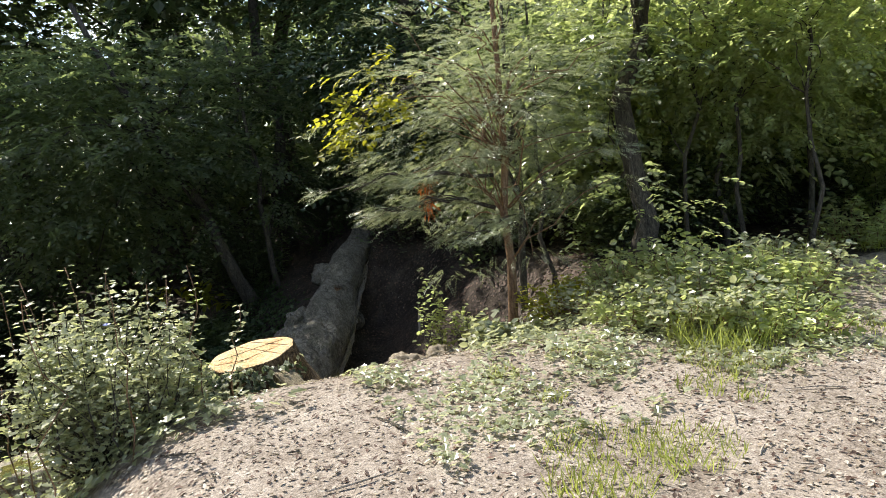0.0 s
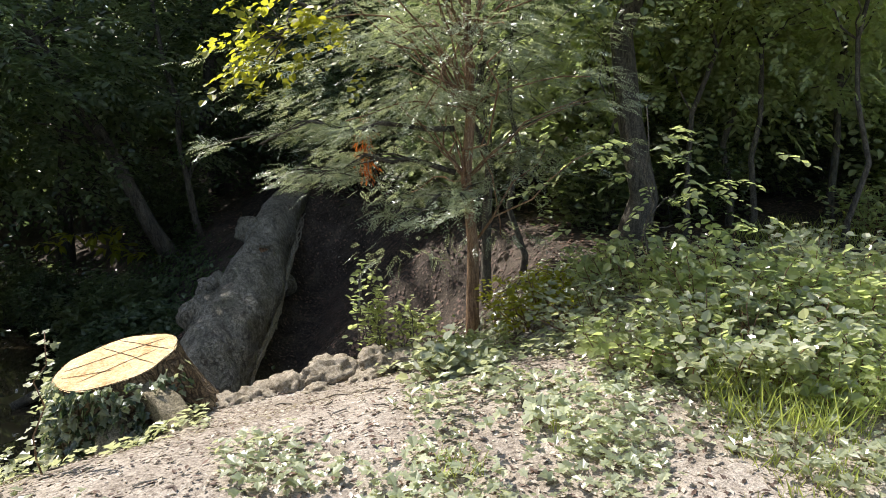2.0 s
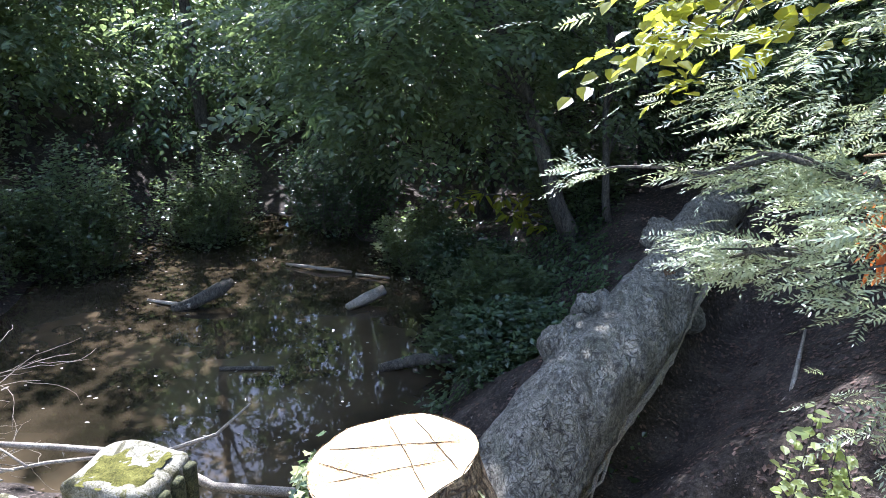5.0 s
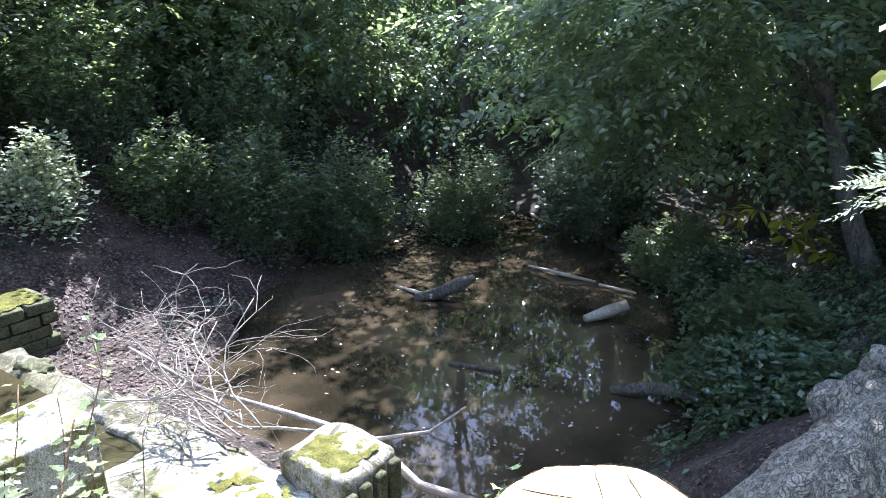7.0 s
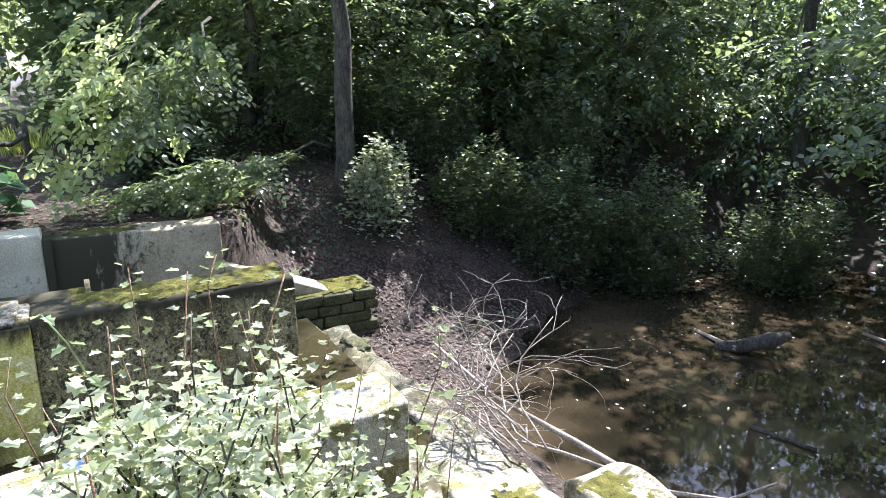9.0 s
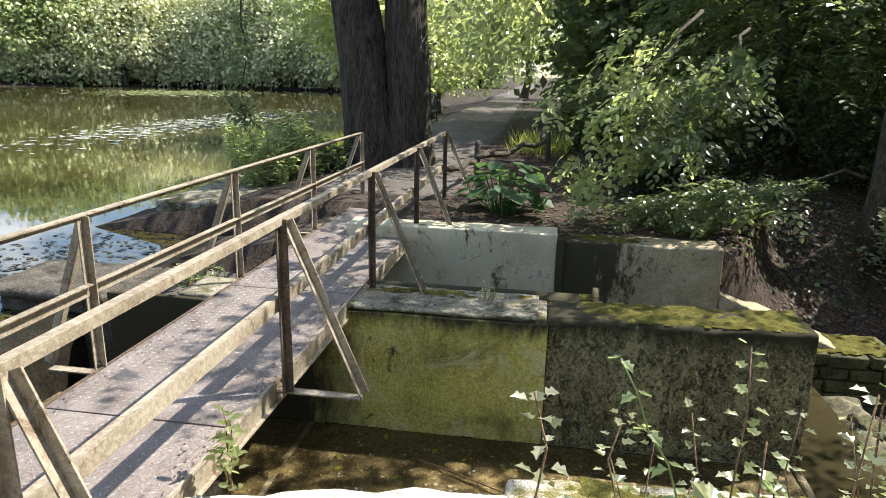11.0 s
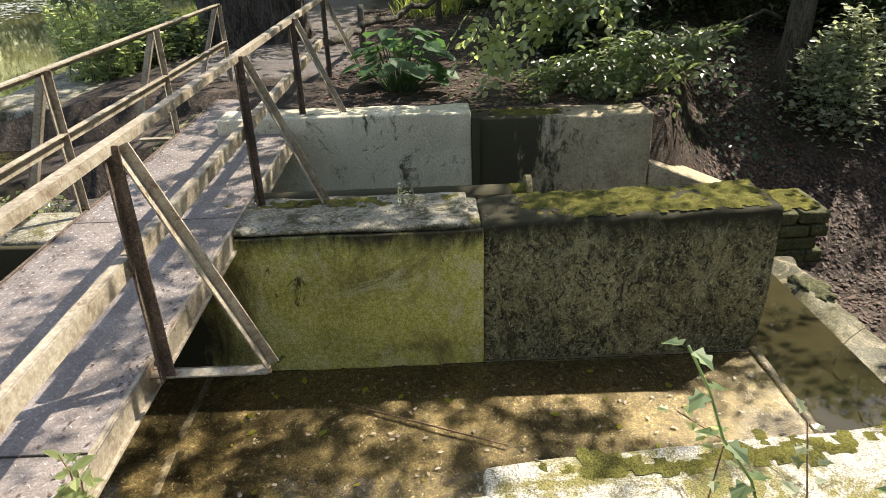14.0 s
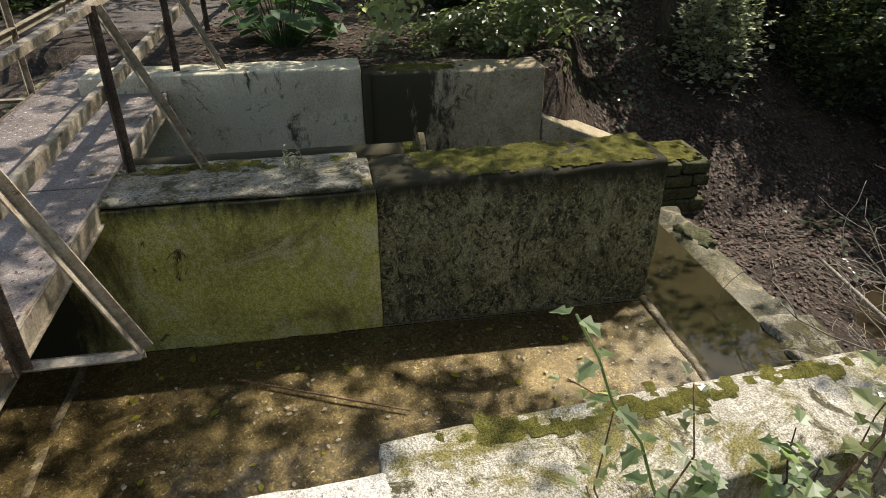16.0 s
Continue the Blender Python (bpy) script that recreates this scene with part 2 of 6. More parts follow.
STONE_PALE = surface("pale limestone", [(0.3, (0.11, 0.088, 0.058)), (0.5, (0.24, 0.203, 0.15)), (0.75, (0.38, 0.338, 0.27))], 5.0, 45, 0.92, 0.008,
                     [(5, 0.54, 0.62, (0.13, 0.105, 0.06), None), (14, 0.58, 0.63, (0.08, 0.06, 0.035), None)], None, 0.9, speck=(0.75, 1.2))
# wet concrete, painted near black to include the shadow beneath the bridge rail
WET_SHADE = surface("wet concrete blackened for shade", [(0.3, (0.008, 0.007, 0.005)), (0.55, (0.022, 0.02, 0.014)), (0.8, (0.04, 0.036, 0.026))], 3.0, 40, 1.0, 0.006, (), None, 0.6, 0.08)
MASONRY = surface("mossy masonry", [(0.3, (0.03, 0.032, 0.015)), (0.55, (0.075, 0.08, 0.03)), (0.8, (0.15, 0.14, 0.07))], 5.0, 40, 0.92, 0.012)
PIER_STONE = surface("dark lichened pier stone", [(0.3, (0.03, 0.026, 0.02)), (0.55, (0.08, 0.07, 0.055)), (0.8, (0.17, 0.155, 0.125))], 4.0, 40, 0.92, 0.015,
                     [(3, 0.58, 0.66, (0.1, 0.1, 0.03), None)], None, 0.9)
MOSS = surface("green moss", [(0.3, (0.045, 0.043, 0.012)), (0.55, (0.11, 0.105, 0.024)), (0.8, (0.2, 0.185, 0.05))], 9.0, 120, 1.0, 0.012, (), None, 0.9, 0.1)
SILT = surface("green silted step", [(0.3, (0.035, 0.034, 0.018)), (0.5, (0.085, 0.078, 0.038)), (0.75, (0.17, 0.15, 0.08))], 2.0, 30, 0.6, 0.006,
               [(3, 0.54, 0.6, (0.24, 0.2, 0.12), None), (30, 0.6, 0.63, (0.4, 0.36, 0.26), None)], None, 0.6)
APRON = surface("silted apron", [(0.3, (0.06, 0.043, 0.017)), (0.5, (0.125, 0.092, 0.038)), (0.75, (0.21, 0.162, 0.075))], 1.6, 26, 0.5, 0.004,
                [(2.2, 0.53, 0.62, (0.06, 0.045, 0.018), None), (30, 0.57, 0.61, (0.42, 0.37, 0.24), None), (12, 0.56, 0.6, (0.045, 0.034, 0.014), None)], None, 0.4, 0.5)
PAINT = surface("weathered cream paint", [(0.3, (0.19, 0.152, 0.102)), (0.55, (0.31, 0.265, 0.195)), (0.8, (0.41, 0.37, 0.285))], 3.0, 40, 0.65, 0.002,
                [(5, 0.55, 0.63, (0.13, 0.08, 0.045), (1, 1, 1)), (3, 0.62, 0.72, (0.24, 0.22, 0.05), None)], None, 0.4, 0.4, speck=(0.88, 1.1))
STEEL_DARK = surface("rusted brown steel", [(0.3, (0.045, 0.032, 0.024)), (0.55, (0.10, 0.07, 0.05)), (0.8, (0.2, 0.15, 0.11))], 9.0, 70, 0.75, 0.002,
                     [(4, 0.6, 0.7, (0.22, 0.2, 0.08), None)], None, 0.4, 0.4)
PLATE = surface("worn tread plate", [(0.3, (0.13, 0.105, 0.088)), (0.55, (0.205, 0.172, 0.152)), (0.8, (0.29, 0.255, 0.232))], 3.5, 60, 0.55, 0.002,
                [(2.4, 0.58, 0.7, (0.075, 0.045, 0.03), None), (40, 0.68, 0.73, (0.10, 0.07, 0.05), None)], None, 0.3, 0.5, speck=(0.6, 1.35))
TREAD = surface("polished tread bars", [(0.3, (0.22, 0.19, 0.17)), (0.55, (0.36, 0.325, 0.3)), (0.8, (0.48, 0.445, 0.415))], 3.5, 60, 0.45, 0.001, speck=(0.8, 1.15))
def furrow(m, scale, stretch, dark, width=0.1, relief=0.03):
    """Adds a net of dark cracks to a bark."""
    nt = m.node_tree
    b = nt.nodes["Principled BSDF"]
    col = b.inputs["Base Color"].links[0].from_socket
    co = nt.nodes.new("ShaderNodeTexCoord")
    mp = nt.nodes.new("ShaderNodeMapping")
    mp.inputs["Scale"].default_value = stretch
    warp = nt.nodes.new("ShaderNodeTexNoise")
    warp.inputs["Scale"].default_value = 5.0
    add = nt.nodes.new("ShaderNodeMixRGB")
    add.blend_type = 'ADD'
    add.inputs["Fac"].default_value = 0.35
    nt.links.new(co.outputs["Object"], warp.inputs["Vector"])
    nt.links.new(co.outputs["Object"], add.inputs["Color1"])
    nt.links.new(warp.outputs["Color"], add.inputs["Color2"])
    nt.links.new(add.outputs["Color"], mp.inputs["Vector"])
    vo = nt.nodes.new("ShaderNodeTexVoronoi")
    vo.feature = 'DISTANCE_TO_EDGE'
    vo.inputs["Scale"].default_value = scale
    nt.links.new(mp.outputs["Vector"], vo.inputs["Vector"])
    f = ramp(nt, vo.outputs["Distance"], [(0.0, grey(0.75)), (width, grey(0.0))])
    nt.links.new(mixed(nt, f, col, dark), b.inputs["Base Color"])
    bp = node(nt, "ShaderNodeBump", Strength=0.8, Distance=relief)
    bp.invert = True
    nt.links.new(f, bp.inputs["Height"])
    old = b.inputs["Normal"].links[0].from_socket
    nt.links.new(old, bp.inputs["Normal"])
    nt.links.new(bp.outputs["Normal"], b.inputs["Normal"])
    return m


BARK_CRACKED = furrow(surface("grey cracked trunk bark", [(0.28, (0.11, 0.097, 0.072)), (0.5, (0.23, 0.208, 0.162)), (0.78, (0.36, 0.332, 0.265))], 6.0, 28, 0.95, 0.02,
                              [(2.0, 0.55, 0.7, (0.11, 0.11, 0.07), None), (9, 0.57, 0.62, (0.08, 0.07, 0.055), None)], (1, 0.5, 0.7), 0.9, speck=(0.75, 1.2)), 30, (1.6, 0.22, 0.6), (0.07, 0.06, 0.045), 0.1, 0.025)
BARK_STUMP = furrow(surface("brown stump bark", [(0.28, (0.07, 0.045, 0.025)), (0.5, (0.16, 0.11, 0.06)), (0.78, (0.27, 0.2, 0.12))], 8.0, 40, 0.95, 0.02, (), (1, 1, 0.25), 0.9), 22, (1, 1, 0.25), (0.03, 0.02, 0.012), 0.14)
BARK_ROOT = surface("mossy pale root bark", [(0.28, (0.09, 0.075, 0.045)), (0.5, (0.2, 0.17, 0.11)), (0.78, (0.31, 0.27, 0.19))], 8.0, 40, 0.95, 0.015, [(4, 0.55, 0.63, (0.12, 0.12, 0.035), None)], None, 0.9)
BARK_OAK = surface("furrowed oak bark", [(0.35, (0.016, 0.012, 0.01)), (0.52, (0.06, 0.048, 0.038)), (0.75, (0.13, 0.11, 0.09))], 12.0, 50, 0.95, 0.035, (), (1.0, 1.0, 0.14), 1.0)
BARK_BROWN = surface("orange brown bark", [(0.3, (0.10, 0.055, 0.03)), (0.55, (0.23, 0.135, 0.075)), (0.8, (0.34, 0.235, 0.145))], 12.0, 60, 0.9, 0.01, (), (1, 1, 0.2), 0.8)
BARK_DARK = surface("dark woodland bark", [(0.3, (0.03, 0.026, 0.02)), (0.55, (0.075, 0.065, 0.05)), (0.8, (0.15, 0.135, 0.105))], 10.0, 50, 0.95, 0.012,
                    [(2.5, 0.58, 0.72, (0.09, 0.1, 0.05), None)], (1, 1, 0.3), 0.8)
TWIG = surface("bleached twig", [(0.3, (0.20, 0.165, 0.125)), (0.55, (0.34, 0.295, 0.235)), (0.8, (0.45, 0.40, 0.33))], 10.0, 70, 0.9, 0.002)
CUTWOOD = surface("fresh sawn wood", [(0.25, (0.36, 0.2, 0.07)), (0.5, (0.55, 0.38, 0.18)), (0.75, (0.66, 0.53, 0.33))], 3.2, 40, 0.8, 0.003,
                  [(4, 0.6, 0.75, (0.5, 0.26, 0.07), None)], (1, 1, 1), 0.4)
CRACK = surface("dark saw crack", [(0.3, (0.035, 0.02, 0.012)), (0.7, (0.10, 0.06, 0.03))], 20, 80, 0.95, 0.002)
GREENPAINT = surface("dark green paint", [(0.3, (0.012, 0.03, 0.024)), (0.7, (0.03, 0.06, 0.05))], 8, 60, 0.5, 0.001)
RUST = surface("rusty iron", [(0.3, (0.10, 0.06, 0.03)), (0.55, (0.22, 0.17, 0.08)), (0.8, (0.34, 0.29, 0.15))], 14, 60, 0.9, 0.003)

LEAF_YEW = leaf_material("yew sprays", (0.07, 0.1, 0.055), (0.38, 0.42, 0.29), 0.28, 0.35, 0.9)
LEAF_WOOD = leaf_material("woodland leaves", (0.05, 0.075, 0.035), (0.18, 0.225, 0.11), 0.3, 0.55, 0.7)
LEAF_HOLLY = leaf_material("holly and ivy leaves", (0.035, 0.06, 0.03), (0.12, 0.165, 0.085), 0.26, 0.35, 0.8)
# lighter leaf for plants in the sun; the sunlight is in its colour
LEAF_SUNLIT = leaf_material("light green leaves with painted sunlight", (0.11, 0.15, 0.065), (0.42, 0.47, 0.25), 0.28, 0.6, 0.9)
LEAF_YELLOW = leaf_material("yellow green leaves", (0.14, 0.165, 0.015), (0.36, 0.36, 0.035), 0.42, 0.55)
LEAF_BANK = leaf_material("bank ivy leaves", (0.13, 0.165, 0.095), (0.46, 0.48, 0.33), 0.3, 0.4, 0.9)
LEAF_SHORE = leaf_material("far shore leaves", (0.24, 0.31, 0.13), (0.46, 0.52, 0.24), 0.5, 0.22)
MURK = leaf_material("sodden leaves", (0.015, 0.012, 0.008), (0.06, 0.05, 0.03), 0.4, 0.05)
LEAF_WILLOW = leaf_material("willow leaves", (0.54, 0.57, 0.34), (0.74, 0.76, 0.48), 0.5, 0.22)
LEAF_PLANT = leaf_material("broad plant leaves", (0.04, 0.095, 0.035), (0.09, 0.17, 0.065), 0.45, 0.4)
LEAF_RED = leaf_material("dead orange sprays", (0.28, 0.07, 0.015), (0.45, 0.15, 0.04), 0.6, 0.35)
LEAF_DEAD = leaf_material("dry fallen leaves", (0.042, 0.023, 0.015), (0.155, 0.093, 0.066), 0.7, 0.12)
LEAF_PALE = leaf_material("bleached leaf scraps", (0.25, 0.2, 0.15), (0.55, 0.5, 0.42), 0.7, 0.15)
GRASS = leaf_material("grass blades", (0.14, 0.18, 0.04), (0.36, 0.4, 0.12), 0.45, 0.5)
REED = leaf_material("reeds", (0.13, 0.18, 0.03), (0.34, 0.38, 0.08), 0.5, 0.4)
LEAF_SILVER = leaf_material("pale silvery leaves", (0.2, 0.24, 0.15), (0.45, 0.48, 0.36), 0.3, 0.4)
LILY = leaf_material("lily pads", (0.14, 0.19, 0.05), (0.34, 0.36, 0.2), 0.3, 0.1)
LILY_PALE = leaf_material("shiny lily pads", (0.25, 0.27, 0.2), (0.5, 0.5, 0.42), 0.2, 0.05)
POND = water_material("pond water", (0.05, 0.045, 0.014), (0.075, 0.066, 0.021), 0.08, 0.0018)
POND.node_tree.nodes["Principled BSDF"].inputs["IOR"].default_value = 1.85
POOL = water_material("pool water", (0.012, 0.01, 0.006), (0.075, 0.055, 0.032), 0.9, 0.003)
STEP_WATER = water_material("murky step water", (0.02, 0.018, 0.009), (0.06, 0.05, 0.024), 1.2, 0.003)
FILM = water_material("shallow water film", (0.0, 0.0, 0.0), (0.0, 0.0, 0.0), 1.0, 0.003)
fb = FILM.node_tree.nodes["Principled BSDF"]
for lk in list(FILM.node_tree.links):
    if lk.to_socket == fb.inputs["Base Color"]:
        FILM.node_tree.links.remove(lk)
fb.inputs["Base Color"].default_value = (0.85, 0.78, 0.55, 1)
fb.inputs["Transmission Weight"].default_value = 1.0
fb.inputs["Roughness"].default_value = 0.02

# ---------- geometry helpers ----------
RNG = np.random.default_rng(7)


def raw_mesh(name, verts, faces, smooth=False):
    """Mesh from an (n,3) array and an (m,k) array of equal polygons."""
    verts, faces = np.asarray(verts, float), np.asarray(faces, int)
    me = bpy.data.meshes.new(name)
    k = faces.shape[1]
    me.vertices.add(len(verts))
    me.vertices.foreach_set("co", verts.ravel())
    me.loops.add(faces.size)
    me.loops.foreach_set("vertex_index", faces.ravel())
    me.polygons.add(len(faces))
    me.polygons.foreach_set("loop_start", np.arange(0, faces.size, k))
    me.polygons.foreach_set("use_smooth", np.full(len(faces), smooth))
    me.update(calc_edges=True)
    return me


class Geo:
    """Collects quads and triangles into one mesh."""

    def __init__(self):
        self.v, self.f = [], []

    def box(self, lo, hi, m=None):
        pts = [Vector((x, y, z)) for z in (lo[2], hi[2]) for y in (lo[1], hi[1]) for x in (lo[0], hi[0])]
        n = len(self.v)
        self.v += [tuple(m @ p if m else p) for p in pts]
        self.f += [tuple(n + i for i in q) for q in ((0, 2, 3, 1), (4, 5, 7, 6), (0, 1, 5, 4), (2, 6, 7, 3), (0, 4, 6, 2), (1, 3, 7, 5))]
        return self

    def tube(self, pts, radii, sides=8, caps=True, wobble=0.0):
        pts = [Vector(p) for p in pts]
        if not hasattr(radii, "__len__"):
            radii = [radii] * len(pts)
        n0 = len(self.v)
        side = None
        for i, p in enumerate(pts):
            d = (pts[min(i + 1, len(pts) - 1)] - pts[max(i - 1, 0)]).normalized()
            ref = side if side is not None else (Vector((0, 0, 1)) if abs(d.z) < 0.9 else Vector((1, 0, 0)))
            u = d.cross(ref.cross(d)) if side is not None else d.cross(ref)
            u = (ref - d * ref.dot(d)).normalized() if side is not None else u.normalized()
            side = u
            w = d.cross(u)
            for k in range(sides):
                a = 2 * math.pi * k / sides
                r = radii[i]
                if wobble:
                    r *= 1 + wobble * noise.noise(Vector((math.cos(a) * 1.3, math.sin(a) * 1.3, i * 0.35)) + p * 0.7)
                self.v.append(tuple(p + (u * math.cos(a) + w * math.sin(a)) * r))
        for i in range(len(pts) - 1):
            for k in range(sides):
                a, b = n0 + i * sides + k, n0 + i * sides + (k + 1) % sides
                self.f.append((a, b, b + sides, a + sides))
        if caps:
            self.f.append(tuple(n0 + k for k in reversed(range(sides))))
            self.f.append(tuple(n0 + (len(pts) - 1) * sides + k for k in range(sides)))
        return self

    def mesh(self, name, smooth=False):
        me = bpy.data.meshes.new(name)
        me.from_pydata(self.v, [], self.f)
        if smooth:
            me.polygons.foreach_set("use_smooth", np.full(len(me.polygons), True))
        me.update()
        return me


def part(name, me, material, parent=None, label="", kind=""):
    """One mesh object (from a Geo, bmesh or mesh) under a thing."""
    if isinstance(me, Geo):
        me = me.mesh(name)
    elif isinstance(me, bmesh.types.BMesh):
        bm, me = me, bpy.data.meshes.new(name)
        bm.to_mesh(me)
        bm.free()
    if not me.materials:
        me.materials.append(material)
    ob = new(name, me)
    if parent:
        ob.parent = parent
    return tagged(ob, label, "", "", kind)


def thing(name, label, category, at=(0, 0, 0), group="", kind=""):
    ob = new(name)
    ob.location = at
    ob.empty_display_size = 0.1
    return tagged(ob, label, category, group, kind)


def worn_block(lo, hi, cell=0.12, bevel=0.02, rough=0.008, seed=0.0, chip=0.0):
    """A block with rounded, uneven edges."""
    bm = bmesh.new()
    size = [hi[i] - lo[i] for i in range(3)]
    bmesh.ops.create_cube(bm, size=1.0)
    for v in bm.verts:
        v.co = Vector([lo[i] + (v.co[i] + 0.5) * size[i] for i in range(3)])
    if bevel:
        bmesh.ops.bevel(bm, geom=bm.edges[:], offset=bevel, segments=2, affect='EDGES', profile=0.5)
    for axis in range(3):
        steps = max(1, int(size[axis] / cell))
        for k in range(1, steps):
            at = Vector((0, 0, 0))
            at[axis] = lo[axis] + size[axis] * k / steps
            no = Vector((0, 0, 0))
            no[axis] = 1
            bmesh.ops.bisect_plane(bm, geom=bm.verts[:] + bm.edges[:] + bm.faces[:], plane_co=at, plane_no=no)
    for v in bm.verts:
        p = v.co * 3.1 + Vector((seed, seed * 1.7, 0))
        v.co += Vector((noise.noise(p), noise.noise(p + Vector((9, 0, 0))), noise.noise(p + Vector((0, 9, 0))))) * rough
        if chip:
            edge = sum(1 for i in range(3) if min(v.co[i] - lo[i], hi[i] - v.co[i]) < bevel * 1.6)
            if edge >= 2:
                v.co.z -= chip * max(0, noise.noise(v.co * 5.0 + Vector((seed, 0, 3))))
    for f in bm.faces:
        f.smooth = True
    return bm


def leaves(name, pos, along, size, width=0.6, fold=0.25, lobed=False, spread=0.9, rng=None, ups=None):
    """Leaf blades at pos (n,3); along: (n,3) leaf directions; a fold along the midrib; 4 triangles each, or 2 when not lobed."""
    rng = rng or RNG
    n = len(pos)
    along = along / (np.linalg.norm(along, axis=1, keepdims=True) + 1e-9)
    other = rng.normal(size=(n, 3)) * spread + np.array([0, 0, 0.0])
    up = (np.array([0, 0, 1.0]) if ups is None else ups) + other * (0.42 if ups is None else 0.3)
    side = np.cross(along, up)
    side /= np.linalg.norm(side, axis=1, keepdims=True) + 1e-9
    nor = np.cross(side, along)
    s = np.asarray(size).reshape(-1, 1) * np.ones((n, 1))
    w = s * width * 0.5
    lift = nor * w * fold
    if lobed == 2:
        def at(t, u, rise=1.0):
            return pos + along * s * t + side * w * u + lift * abs(u) * rise

        vs = np.stack([pos, at(0.06, 0.95), at(0.34, 0.55), at(0.5, 1.0), at(0.68, 0.42), pos + along * s - nor * s * 0.1,
                       at(0.68, -0.42), at(0.5, -1.0), at(0.34, -0.55), at(0.06, -0.95)], 1).reshape(-1, 3)
        base = np.arange(n)[:, None] * 10
        fs = np.concatenate([base + np.array([0, 5, 4, 3, 2, 1]), base + np.array([0, 9, 8, 7, 6, 5])], 0)
    elif lobed:
        vs = np.stack([pos, pos + along * s * 0.28 + side * w * 0.9 + lift, pos + along * s * 0.68 + side * w * 0.8 + lift * 0.7, pos + along * s - nor * s * 0.08,
                       pos + along * s * 0.68 - side * w * 0.8 + lift * 0.7, pos + along * s * 0.28 - side * w * 0.9 + lift], 1).reshape(-1, 3)
        base = np.arange(n)[:, None] * 6
        fs = np.concatenate([base + np.array([0, 3, 2, 1]), base + np.array([0, 5, 4, 3])], 0)
    else:
        vs = np.stack([pos, pos + along * s * 0.45 + side * w + lift, pos + along * s, pos + along * s * 0.45 - side * w + lift], 1).reshape(-1, 3)
        base = np.arange(n)[:, None] * 4
        fs = np.concatenate([base + np.array([0, 2, 1]), base + np.array([0, 3, 2])], 0)
    return raw_mesh(name, vs, fs)


def clustered(rng, centres, per, radius, flat):
    k = len(centres)
    off = rng.normal(size=(k, per, 3)) * np.array([1, 1, flat]) * np.asarray(radius).reshape(-1, 1, 1)
    return (np.asarray(centres)[:, None, :] + off).reshape(-1, 3), off.reshape(-1, 3)


def sprays(rng, cen, heading, n, length, leaf, droop=0.25, open_angle=0.95):
    """Flat twigs of n leaves set alternately along each twig; gives leaf bases, directions, sizes and upper sides."""
    k = len(cen)
    h = heading / (np.linalg.norm(heading, axis=1, keepdims=True) + 1e-9)
    side = np.cross(h, np.array([0, 0, 1.0]) + rng.normal(size=(k, 3)) * 0.38)
    side /= np.linalg.norm(side, axis=1, keepdims=True) + 1e-9
    nor = np.cross(side, h)
    t = np.linspace(0.1, 1, n)[None, :, None]
    alt = np.where(np.arange(n) % 2, 1.0, -1.0)[None, :, None] * open_angle
    alt[:, -1] = 0
    ln = (length * (0.6 + 0.8 * rng.random(k)))[:, None, None]
    pos = cen[:, None] + h[:, None] * ln * t - np.array([0, 0, 1.0]) * droop * ln * t ** 2
    along = h[:, None] * np.cos(alt) + side[:, None] * np.sin(alt) + rng.normal(size=(k, n, 3)) * 0.12 - np.array([0, 0, droop]) * t
    size = leaf * (1.12 - 0.5 * np.abs(t - 0.45)) * (0.75 + 0.5 * rng.random((k, n, 1)))
    ups = np.repeat(nor[:, None], n, 1)
    return pos.reshape(-1, 3), along.reshape(-1, 3), size.reshape(-1), ups.reshape(-1, 3)


def bend(a, b, n, sag, rng, jitter=0.06):
    a, b = np.array(a, float), np.array(b, float)
    t = np.linspace(0, 1, n)[:, None]
    p = a + (b - a) * t
    p[:, 2] += sag * 4 * (t * (1 - t))[:, 0]
    j = rng.normal(size=(n, 3)) * jitter * np.linalg.norm(b - a) * 0.3
    j[0] = j[-1] = 0
    return p + j


